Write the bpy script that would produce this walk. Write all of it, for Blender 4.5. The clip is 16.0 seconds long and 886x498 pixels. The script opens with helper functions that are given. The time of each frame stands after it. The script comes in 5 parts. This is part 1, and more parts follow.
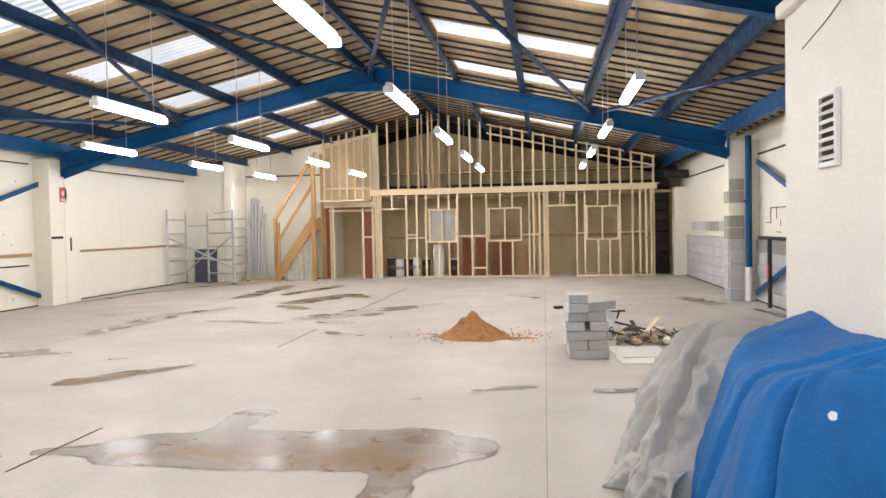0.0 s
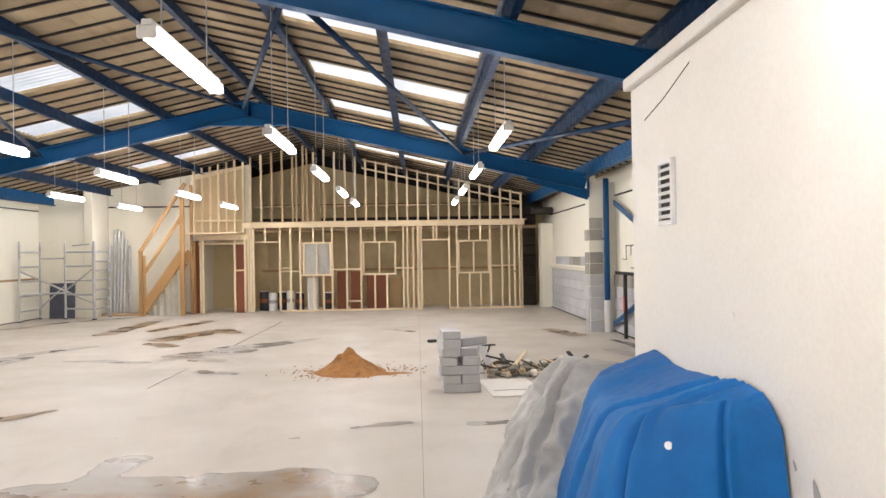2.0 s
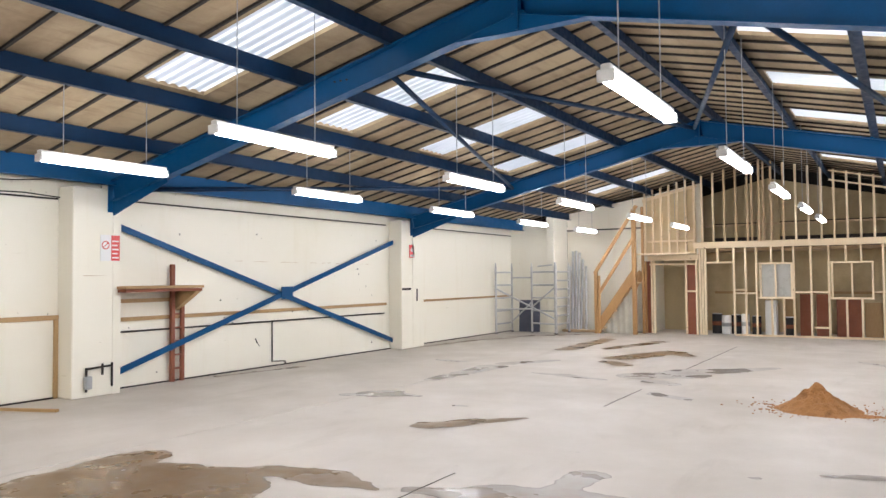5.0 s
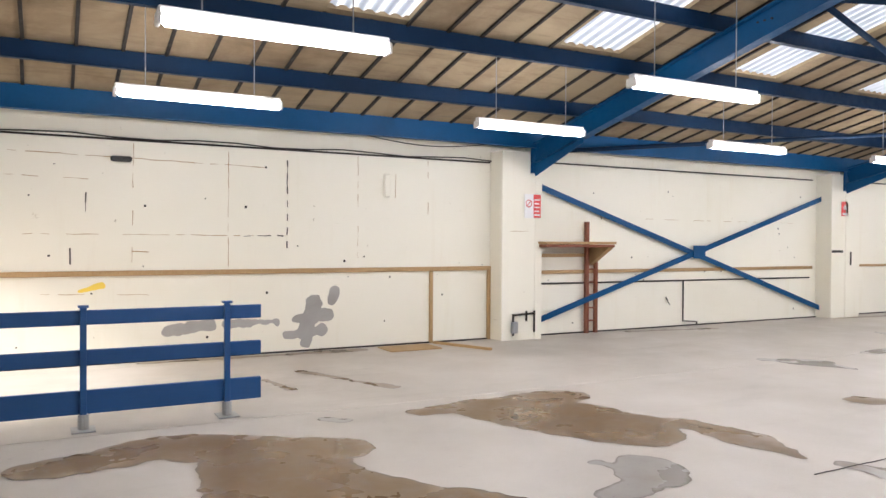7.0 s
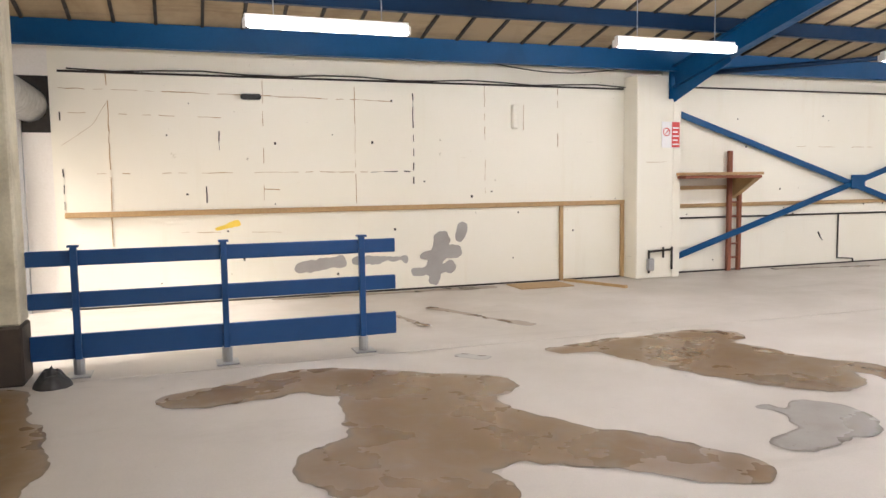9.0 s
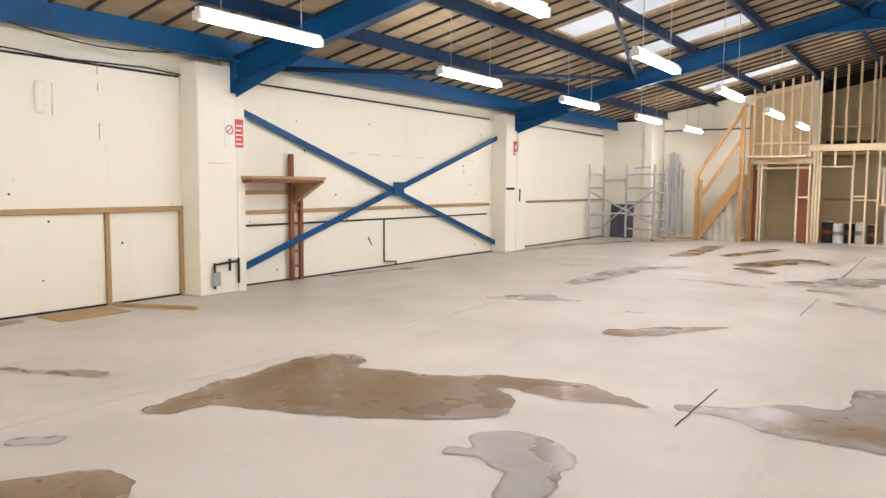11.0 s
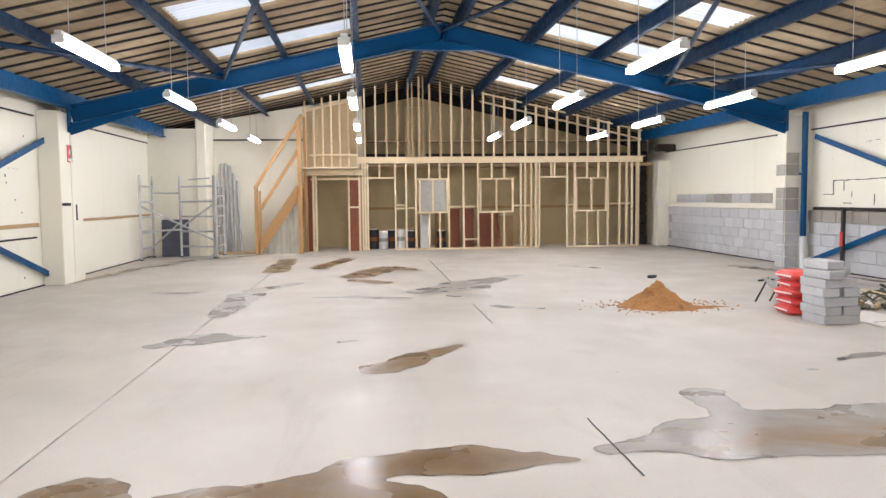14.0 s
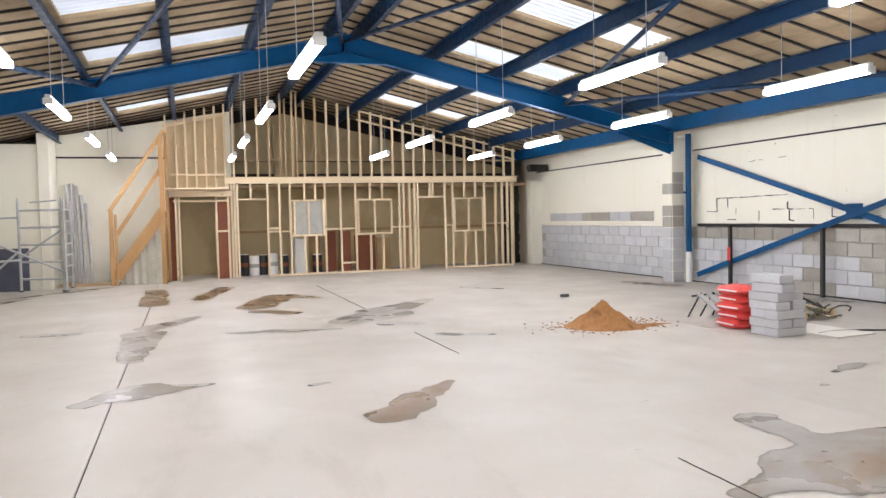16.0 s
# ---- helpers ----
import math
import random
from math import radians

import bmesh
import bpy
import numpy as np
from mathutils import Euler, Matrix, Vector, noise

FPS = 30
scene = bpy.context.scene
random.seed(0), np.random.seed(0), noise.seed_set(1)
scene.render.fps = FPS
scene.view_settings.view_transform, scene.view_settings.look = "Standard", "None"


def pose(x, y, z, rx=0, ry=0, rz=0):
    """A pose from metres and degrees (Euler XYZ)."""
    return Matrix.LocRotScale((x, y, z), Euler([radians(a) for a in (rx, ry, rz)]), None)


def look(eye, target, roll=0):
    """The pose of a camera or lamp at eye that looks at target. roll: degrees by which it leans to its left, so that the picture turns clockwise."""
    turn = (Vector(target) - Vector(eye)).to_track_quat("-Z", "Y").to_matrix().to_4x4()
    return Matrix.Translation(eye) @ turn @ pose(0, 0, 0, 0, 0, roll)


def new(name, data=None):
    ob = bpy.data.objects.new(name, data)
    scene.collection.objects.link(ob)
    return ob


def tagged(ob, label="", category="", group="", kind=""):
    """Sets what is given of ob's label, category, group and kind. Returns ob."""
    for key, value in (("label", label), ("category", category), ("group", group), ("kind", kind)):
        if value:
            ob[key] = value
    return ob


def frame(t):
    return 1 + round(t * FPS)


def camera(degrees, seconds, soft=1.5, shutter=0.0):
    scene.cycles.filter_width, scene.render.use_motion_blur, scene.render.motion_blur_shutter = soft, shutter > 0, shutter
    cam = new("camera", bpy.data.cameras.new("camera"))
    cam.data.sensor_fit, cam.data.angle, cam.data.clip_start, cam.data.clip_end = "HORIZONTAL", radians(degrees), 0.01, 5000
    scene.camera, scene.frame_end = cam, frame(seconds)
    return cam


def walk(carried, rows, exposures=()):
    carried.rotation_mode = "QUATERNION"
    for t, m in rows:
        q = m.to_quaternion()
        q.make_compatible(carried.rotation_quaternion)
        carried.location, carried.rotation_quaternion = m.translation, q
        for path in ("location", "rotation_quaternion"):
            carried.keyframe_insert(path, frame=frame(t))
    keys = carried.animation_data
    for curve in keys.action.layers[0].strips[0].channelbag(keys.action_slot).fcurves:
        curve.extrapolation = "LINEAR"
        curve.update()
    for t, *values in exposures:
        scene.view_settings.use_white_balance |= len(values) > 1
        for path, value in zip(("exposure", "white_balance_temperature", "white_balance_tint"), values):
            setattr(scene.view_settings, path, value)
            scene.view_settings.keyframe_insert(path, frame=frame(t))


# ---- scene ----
SKY, LAMP = 0.15, 42.0
cam = camera(61.4, 16.0)
PATH = [
    (0, (9.888, -21.142, 1.46), (9.617, -19.161, 1.4), -1.1),
    (0.5, (9.93, -21.328, 1.456), (9.777, -19.336, 1.37), -1.4),
    (1, (9.897, -21.396, 1.486), (9.848, -19.398, 1.405), -1.5),
    (1.5, (9.87, -21.409, 1.51), (9.905, -19.41, 1.463), -1.3),
    (2, (9.861, -21.416, 1.568), (9.93, -19.417, 1.582), -0.9),
    (2.5, (9.847, -21.419, 1.598), (9.881, -19.42, 1.666), -0.6),
    (3, (9.822, -21.428, 1.606), (9.736, -19.433, 1.711), -0.3),
    (3.2, (9.813, -21.432, 1.606), (9.661, -19.441, 1.722), -0.2),
    (5.3, (9.834, -21.472, 1.654), (8.645, -19.865, 1.72), -0.2),
    (5.5, (9.836, -21.522, 1.649), (8.558, -19.985, 1.709), 0.1),
    (6, (9.937, -21.506, 1.598), (8.446, -20.175, 1.639), 0.1),
    (6.5, (9.891, -21.519, 1.578), (8.241, -20.388, 1.593), 0.2),
    (7, (9.814, -21.556, 1.557), (8.049, -20.617, 1.536), 0.3),
    (7.5, (9.806, -21.574, 1.532), (7.958, -20.812, 1.468), 0.1),
    (8, (9.841, -21.593, 1.54), (7.946, -20.965, 1.414), -0.2),
    (8.2, (9.785, -21.608, 1.519), (7.883, -21.009, 1.373), -0.4),
    (10.3, (8.511, -21.539, 1.434), (6.949, -20.313, 1.199), -0.1),
    (10.5, (8.322, -21.532, 1.448), (6.894, -20.149, 1.228), 0.2),
    (11, (7.86, -21.482, 1.456), (6.754, -19.825, 1.285), 0.4),
    (11.5, (7.383, -21.447, 1.483), (6.62, -19.603, 1.351), 0.1),
    (12, (6.907, -21.287, 1.441), (6.46, -19.341, 1.321), -0.1),
    (12.5, (6.44, -21.167, 1.446), (6.233, -19.181, 1.332), -0.4),
    (13, (6.003, -20.972, 1.422), (5.926, -18.977, 1.3), -0.5),
    (13.5, (5.571, -20.796, 1.432), (5.607, -18.801, 1.301), -0.5),
    (14, (5.198, -20.611, 1.432), (5.396, -18.626, 1.295), -0.6),
    (14.5, (4.834, -20.388, 1.435), (5.153, -18.418, 1.296), -0.7),
    (15, (4.513, -20.126, 1.429), (4.983, -18.186, 1.299), -0.8),
    (15.5, (4.229, -19.837, 1.44), (4.791, -17.92, 1.338), -0.9),
    (16, (3.903, -19.619, 1.443), (4.556, -17.731, 1.356), -1.3),
]
walk(cam, [(t, look(eye, target, roll)) for t, eye, target, roll in PATH], [(0.0, 0.57, 6550, 10), (3.2, 0.58, 6750, 10), (5.3, 0.46, 6200, 10), (8.2, 0.44, 6350, 12), (10.3, 0.5, 6700, 12), (12.0, 0.56, 6650, 12), (13.5, 0.58, 6300, 10), (16.0, 0.6, 6200, 10)])
# ---- world, sun and exposure ----
world = bpy.data.worlds.new("overcast_sky")
scene.world = world
world.use_nodes = True
wn = world.node_tree.nodes
sky = wn.new("ShaderNodeTexSky")
sky.sky_type, sky.sun_disc = "NISHITA", False
sky.sun_elevation, sky.sun_rotation = radians(36), radians(165)
sky.dust_density, sky.ozone_density = 6.0, 0.2
world.node_tree.links.new(sky.outputs[0], wn["Background"].inputs[0])
wn["Background"].inputs[1].default_value = SKY
sun = new("sun", bpy.data.lights.new("sun", "SUN"))
sun.data.energy, sun.data.angle, sun.data.color = 4.0, radians(10), (1.0, 0.985, 0.97)
sun.matrix_world = look((0, 0, 30), (-10.7, 39.9, 0))


# ---- helpers of this scene ----
def part(name, bm, material, parent=None, label="", smooth=False):
    me = bpy.data.meshes.new(name)
    bm.to_mesh(me)
    bm.free()
    if material is not None:
        me.materials.append(material)
    if smooth:
        for p in me.polygons:
            p.use_smooth = True
    ob = new(name, me)
    if parent is not None:
        ob.parent = parent
    if label:
        ob["label"] = label
    return ob


def thing(name, label, category, group="", kind="", at=None):
    ob = new(name)
    ob.empty_display_size = 0.1
    if at is not None:
        ob.matrix_world = at
    return tagged(ob, label, category, group, kind)


def add_box(bm, x0, x1, y0, y1, z0, z1, bevel=0.0, m=None):
    g = bmesh.ops.create_cube(bm, size=1.0)
    vs = g["verts"]
    for v in vs:
        v.co = Vector(((x0 + x1) / 2 + v.co.x * (x1 - x0), (y0 + y1) / 2 + v.co.y * (y1 - y0), (z0 + z1) / 2 + v.co.z * (z1 - z0)))
    if m is not None:
        bmesh.ops.transform(bm, matrix=m, verts=vs)
    if bevel:
        es = list({e for v in vs for e in v.link_edges})
        bmesh.ops.bevel(bm, geom=es, offset=bevel, segments=1, affect="EDGES")
    return bm


def box(x0, x1, y0, y1, z0, z1, bevel=0.0, m=None):
    return add_box(bmesh.new(), x0, x1, y0, y1, z0, z1, bevel, m)


def along(a, b):
    """A pose at a whose z axis points at b, and the distance."""
    a, b = Vector(a), Vector(b)
    d = b - a
    return Matrix.Translation(a) @ d.to_track_quat("Z", "Y").to_matrix().to_4x4(), d.length


def add_bar(bm, a, b, w, h=None, bevel=0.0):
    """A bar of section w x h from a to b."""
    m, n = along(a, b)
    h = h or w
    return add_box(bm, -w / 2, w / 2, -h / 2, h / 2, 0, n, bevel, m)


def bar(a, b, w, h=None, bevel=0.0):
    return add_bar(bmesh.new(), a, b, w, h, bevel)


def add_rod(bm, a, b, r, seg=10):
    m, n = along(a, b)
    bmesh.ops.create_cone(bm, cap_ends=True, segments=seg, radius1=r, radius2=r, depth=n, matrix=m @ Matrix.Translation((0, 0, n / 2)))
    return bm


def rod(a, b, r, seg=10):
    return add_rod(bmesh.new(), a, b, r, seg)


def add_prism(bm, pts, axis, lo, hi):
    """Extrudes an outline of 2D points along axis ('x' or 'y') from lo to hi."""
    def v3(p, t):
        return (t, p[0], p[1]) if axis == "x" else (p[0], t, p[1])
    a = [bm.verts.new(v3(p, lo)) for p in pts]
    b = [bm.verts.new(v3(p, hi)) for p in pts]
    bm.faces.new(a)
    bm.faces.new(b[::-1])
    for i in range(len(pts)):
        j = (i + 1) % len(pts)
        bm.faces.new((a[j], a[i], b[i], b[j]))
    bmesh.ops.recalc_face_normals(bm, faces=bm.faces)
    return bm


def prism(pts, axis, lo, hi):
    return add_prism(bmesh.new(), pts, axis, lo, hi)


def add_isection(bm, a, b, depth, width, up=(0, 0, 1), flange=0.014, web=0.01):
    """A rolled steel I-section from a to b; a and b lie on the top flange."""
    a, b, up = Vector(a), Vector(b), Vector(up)
    ax = (b - a).normalized()
    side = ax.cross(up).normalized()
    u = side.cross(ax).normalized()
    m = Matrix((side, u, ax)).transposed().to_4x4()
    m.translation = a
    n = (b - a).length
    h, w, f, d = width / 2, web / 2, flange, depth
    outline = [(-h, 0), (h, 0), (h, -f), (w, -f), (w, f - d), (h, f - d), (h, -d), (-h, -d), (-h, f - d), (-w, f - d), (-w, -f), (-h, -f)]
    lo = [bm.verts.new(m @ Vector((p, q, 0))) for p, q in outline]
    hi = [bm.verts.new(m @ Vector((p, q, n))) for p, q in outline]
    bm.faces.new(lo)
    bm.faces.new(hi[::-1])
    for k in range(12):
        bm.faces.new((lo[k - 1], lo[k], hi[k], hi[k - 1]))
    bmesh.ops.recalc_face_normals(bm, faces=bm.faces)
    return bm


# ---- materials ----
class Nodes:
    def __init__(self, name):
        self.mat = bpy.data.materials.new(name)
        self.mat.use_nodes = True
        self.t = self.mat.node_tree
        self.b = self.t.nodes["Principled BSDF"]
        self.co = self.t.nodes.new("ShaderNodeTexCoord")
        self.geo = self.t.nodes.new("ShaderNodeNewGeometry")

    def n(self, kind, **inputs):
        node = self.t.nodes.new(kind)
        for k, v in inputs.items():
            self.put(node, k.replace("_", " "), v)
        return node

    def put(self, node, key, v):
        sock = node.inputs[int(key)] if key.isdigit() else node.inputs[key]
        if isinstance(v, bpy.types.NodeSocket):
            self.t.links.new(v, sock)
        else:
            sock.default_value = v

    def place(self, scale=(1, 1, 1)):
        m = self.n("ShaderNodeMapping", Vector=self.geo.outputs["Position"])
        m.inputs["Scale"].default_value = scale
        return m.outputs[0]

    def noise(self, scale, detail=4.0, rough=0.55, at=None, distort=0.0):
        return self.n("ShaderNodeTexNoise", Vector=at or self.geo.outputs["Position"], Scale=scale, Detail=detail, Roughness=rough, Distortion=distort).outputs["Fac"]

    def ramp(self, fac, lo, hi, a=0.0, b=1.0):
        r = self.n("ShaderNodeMapRange", Value=fac)
        for k, v in (("From Min", lo), ("From Max", hi), ("To Min", a), ("To Max", b)):
            r.inputs[k].default_value = v
        return r.outputs[0]

    def mix(self, fac, a, b):
        m = self.t.nodes.new("ShaderNodeMix")
        m.data_type = "RGBA"
        for i, v in ((0, fac), (6, a), (7, b)):
            if isinstance(v, bpy.types.NodeSocket):
                self.t.links.new(v, m.inputs[i])
            else:
                m.inputs[i].default_value = v if i == 0 else (*v, 1.0)
        return m.outputs[2]

    def math(self, op, a, b=0.0):
        m = self.t.nodes.new("ShaderNodeMath")
        m.operation = op
        self.put(m, "0", a)
        self.put(m, "1", b)
        return m.outputs[0]

    def bump(self, height, strength, distance):
        b = self.n("ShaderNodeBump", Height=height, Strength=strength, Distance=distance)
        self.t.links.new(b.outputs[0], self.b.inputs["Normal"])

    def done(self, color=None, rough=None, metal=None, spec=None):
        for k, v in (("Base Color", color), ("Roughness", rough), ("Metallic", metal), ("Specular IOR Level", spec)):
            if v is not None:
                self.put(self.b, k, (*v, 1.0) if isinstance(v, tuple) else v)
        return self.mat


def painted(name, base, dirt, grain=60.0, patch=0.9, amount=0.5, rough=0.6, bump=0.25, dist=0.003, metal=0.0, spec=0.5):
    """Paint or board with large stains and a fine grain."""
    k = Nodes(name)
    big = k.ramp(k.noise(patch, 6, 0.62, distort=0.4), 0.48, 0.78, 0.0, amount)
    fine = k.ramp(k.noise(grain, 3, 0.6), 0.35, 0.7, 0.0, 0.18)
    rnd = k.n("ShaderNodeObjectInfo").outputs["Random"]
    c = k.mix(big, base, dirt)
    c = k.mix(fine, c, dirt)
    c = k.mix(k.ramp(rnd, 0, 1, 0.0, 0.12), c, tuple(v * 0.72 for v in base))
    k.bump(k.math("ADD", k.noise(grain, 4, 0.6), k.math("MULTIPLY", k.noise(grain * 0.12, 3), 0.7)), bump, dist)
    return k.done(c, k.ramp(k.noise(grain * 0.2, 3), 0.3, 0.7, rough - 0.1, rough + 0.12), metal, spec)


def cream_wall():
    """Cream masonry paint over blockwork, scuffed and stained."""
    k = Nodes("cream_painted_blockwork")
    base, worn = (0.81, 0.78, 0.675), (0.46, 0.40, 0.27)
    big = k.ramp(k.noise(0.35, 6, 0.6, distort=0.5), 0.5, 0.8, 0.0, 0.35)
    drip = k.ramp(k.noise(1.0, 5, 0.65, at=k.place((3.5, 3.5, 0.35))), 0.56, 0.8, 0.0, 0.45)
    spots = k.ramp(k.noise(3.1, 5, 0.7, distort=0.3), 0.71, 0.75, 0.0, 0.55)
    c = k.mix(big, base, (0.74, 0.69, 0.52))
    c = k.mix(drip, c, (0.70, 0.64, 0.48))
    c = k.mix(spots, c, worn)
    scratch = k.ramp(k.noise(1.0, 4, 0.7, at=k.place((2.5, 2.0, 24))), 0.69, 0.74, 0.0, 0.4)
    c = k.mix(scratch, c, worn)
    chips = k.ramp(k.noise(11, 3, 0.6), 0.72, 0.75, 0.0, 0.6)
    c = k.mix(chips, c, (0.30, 0.25, 0.17))
    k.bump(k.math("ADD", k.noise(90, 3), k.noise(9, 4)), 0.3, 0.004)
    return k.done(c, 0.68)


def concrete_floor():
    k = Nodes("pale_worn_concrete")
    a = k.ramp(k.noise(0.22, 7, 0.62, distort=0.6), 0.4, 0.72)
    c = k.mix(a, (0.55, 0.505, 0.455), (0.43, 0.395, 0.345))
    streak = k.ramp(k.noise(1.0, 7, 0.7, at=k.place((1.6, 0.45, 1)), distort=0.5), 0.55, 0.78, 0.0, 0.55)
    c = k.mix(streak, c, (0.33, 0.295, 0.25))
    spots = k.ramp(k.noise(5.5, 4, 0.65), 0.7, 0.76, 0.0, 0.6)
    c = k.mix(spots, c, (0.16, 0.14, 0.12))
    fine = k.ramp(k.noise(70, 3, 0.7), 0.35, 0.7, 0.0, 0.2)
    c = k.mix(fine, c, (0.36, 0.33, 0.29))
    k.bump(k.math("ADD", k.noise(120, 3), k.noise(14, 4)), 0.18, 0.003)
    return k.done(c, k.ramp(k.noise(1.1, 5, 0.6), 0.35, 0.7, 0.36, 0.62))


def wet_concrete(name, lo, hi, mud, damp=(0.31, 0.288, 0.265)):
    """Wet concrete: a dark tide line at the edge, silt settled towards the middle."""
    k = Nodes(name)
    edge = k.n("ShaderNodeAttribute")
    edge.attribute_name = "depth"
    d = k.math("ADD", edge.outputs["Fac"], k.ramp(k.noise(9, 3), 0.3, 0.7, -0.015, 0.015))
    a = k.math("MULTIPLY", k.ramp(k.noise(0.75, 5, 0.62, distort=0.6), lo, hi), k.ramp(d, 0.0, 0.14, 0.35, 1.0))
    c = k.mix(a, damp, mud)
    c = k.mix(k.ramp(k.noise(7, 5, 0.65, distort=0.4), 0.5, 0.72, 0.0, 0.35), c, (0.24, 0.21, 0.18))
    c = k.mix(k.ramp(d, 0.004, 0.03, 0.7, 0.0), c, (0.13, 0.105, 0.08))
    c = k.mix(k.ramp(k.noise(45, 3, 0.6), 0.66, 0.74, 0.0, 0.6), c, (0.12, 0.10, 0.08))
    k.bump(k.noise(2.2, 2), 0.05, 0.004)
    return k.done(c, k.ramp(k.noise(1.6, 4), 0.35, 0.7, 0.2, 0.42), spec=0.32)


def timber(name, a, b, dark):
    k = Nodes(name)
    rnd = k.n("ShaderNodeObjectInfo").outputs["Random"]
    grain = k.noise(3.0, 5, 0.6, at=k.place((26, 26, 2.2)), distort=0.8)
    c = k.mix(k.ramp(grain, 0.3, 0.72), a, b)
    c = k.mix(k.ramp(rnd, 0.0, 1.0, 0.0, 0.4), c, dark)
    c = k.mix(k.ramp(k.noise(9, 2, 0.5), 0.72, 0.77, 0.0, 0.8), c, (0.16, 0.08, 0.03))
    k.bump(grain, 0.2, 0.002)
    return k.done(c, 0.62)


def blockwork(name, a, b, dirt):
    k = Nodes(name)
    rnd = k.n("ShaderNodeObjectInfo").outputs["Random"]
    c = k.mix(rnd, a, b)
    c = k.mix(k.ramp(k.noise(3.5, 5, 0.65), 0.45, 0.75, 0.0, 0.5), c, dirt)
    c = k.mix(k.ramp(k.noise(140, 2, 0.7), 0.5, 0.72, 0.0, 0.4), c, tuple(v * 0.5 for v in a))
    k.bump(k.noise(150, 3, 0.7), 0.6, 0.004)
    return k.done(c, 0.9)


def roof_board():
    """Underside of the roof sheets: stained buff board."""
    k = Nodes("stained_buff_roof_board")
    c = k.mix(k.ramp(k.noise(0.7, 6, 0.65, distort=0.4), 0.4, 0.72), (0.34, 0.265, 0.165), (0.17, 0.112, 0.06))
    c = k.mix(k.ramp(k.noise(1.0, 5, 0.65, at=k.place((6.5, 0.9, 1))), 0.52, 0.78, 0.0, 0.6), c, (0.12, 0.078, 0.042))
    k.bump(k.noise(40, 3), 0.25, 0.003)
    return k.done(c, 0.85)


def glow(name, color, strength):
    k = Nodes(name)
    k.put(k.b, "Emission Color", (*color, 1.0))
    k.put(k.b, "Emission Strength", strength)
    return k.done((0.8, 0.8, 0.8), 0.4)


def rooflight_sheet():
    """Translucent corrugated sheet, weathered."""
    k = Nodes("translucent_rooflight")
    c = k.mix(k.ramp(k.noise(1.4, 5, 0.6), 0.45, 0.75), (0.95, 0.97, 0.98), (0.80, 0.84, 0.83))
    tr = k.n("ShaderNodeBsdfTranslucent", Color=c)
    mixer = k.n("ShaderNodeMixShader")
    mixer.inputs[0].default_value = 0.8
    k.put(k.b, "Base Color", c)
    k.t.links.new(k.b.outputs[0], mixer.inputs[1])
    k.t.links.new(tr.outputs[0], mixer.inputs[2])
    k.t.links.new(mixer.outputs[0], k.t.nodes["Material Output"].inputs["Surface"])
    return k.mat


def tarp(name, a, b, weave=160.0, rough=0.42):
    k = Nodes(name)
    c = k.mix(k.ramp(k.noise(2.2, 5, 0.6), 0.4, 0.75), a, b)
    c = k.mix(k.ramp(k.noise(30, 3, 0.6), 0.6, 0.75, 0.0, 0.3), c, tuple(v * 0.55 for v in a))
    k.bump(k.math("ADD", k.noise(weave, 2), k.math("MULTIPLY", k.noise(9, 5, 0.6), 5.0)), 0.45, 0.007)
    return k.done(c, rough, spec=0.3)


CREAM = cream_wall()
FLOOR = concrete_floor()
WET = wet_concrete("wet_grey_concrete", 0.52, 0.76, (0.25, 0.19, 0.12))
WET_SILT = wet_concrete("wet_silty_concrete", 0.44, 0.62, (0.21, 0.13, 0.058))
WET_BROWN = wet_concrete("wet_muddy_concrete", 0.05, 0.45, (0.165, 0.10, 0.044), (0.26, 0.19, 0.125))
BLUE = painted("blue_gloss_steel", (0.001, 0.066, 0.19), (0.002, 0.03, 0.085), 50, 0.9, 0.6, 0.45, 0.02, 0.001, 0.0, 0.22)
# Same blue paint darkened: shade under the roof is put into the colour.
BLUE_SHADE = painted("blue_steel_shade_tone", (0.002, 0.020, 0.058), (0.003, 0.009, 0.022), 50, 0.9, 0.6, 0.45, 0.02, 0.001, 0.0, 0.2)
BLUE_RAIL = painted("blue_painted_board", (0.004, 0.062, 0.215), (0.01, 0.045, 0.13), 60, 1.2, 0.3, 0.45)
BOARD = roof_board()
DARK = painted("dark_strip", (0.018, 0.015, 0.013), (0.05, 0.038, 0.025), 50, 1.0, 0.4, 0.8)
GRIMY = painted("grimy_cream_paint", (0.68, 0.63, 0.49), (0.20, 0.17, 0.10), 40, 1.6, 0.8, 0.75, 0.5, 0.006)
WHITE = painted("off_white_plaster", (0.80, 0.77, 0.72), (0.56, 0.52, 0.46), 45, 0.55, 0.3, 0.62, 0.18)
PALE = painted("white_enamel", (0.82, 0.82, 0.81), (0.6, 0.6, 0.58), 60, 1.5, 0.25, 0.4, 0.05)
TUBE = glow("fluorescent_diffuser", (1.0, 0.972, 0.985), LAMP)
LIGHT = rooflight_sheet()
STUD = timber("sawn_pine", (0.87, 0.745, 0.545), (0.76, 0.615, 0.41), (0.62, 0.46, 0.27))
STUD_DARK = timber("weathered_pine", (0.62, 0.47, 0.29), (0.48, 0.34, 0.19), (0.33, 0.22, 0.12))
OAK = timber("orange_stair_pine", (0.52, 0.31, 0.125), (0.38, 0.21, 0.08), (0.30, 0.16, 0.06))
RAILWOOD = timber("varnished_dado_timber", (0.48, 0.33, 0.16), (0.36, 0.22, 0.095), (0.27, 0.16, 0.07))
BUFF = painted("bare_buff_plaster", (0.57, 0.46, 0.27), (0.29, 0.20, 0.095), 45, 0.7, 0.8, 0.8)
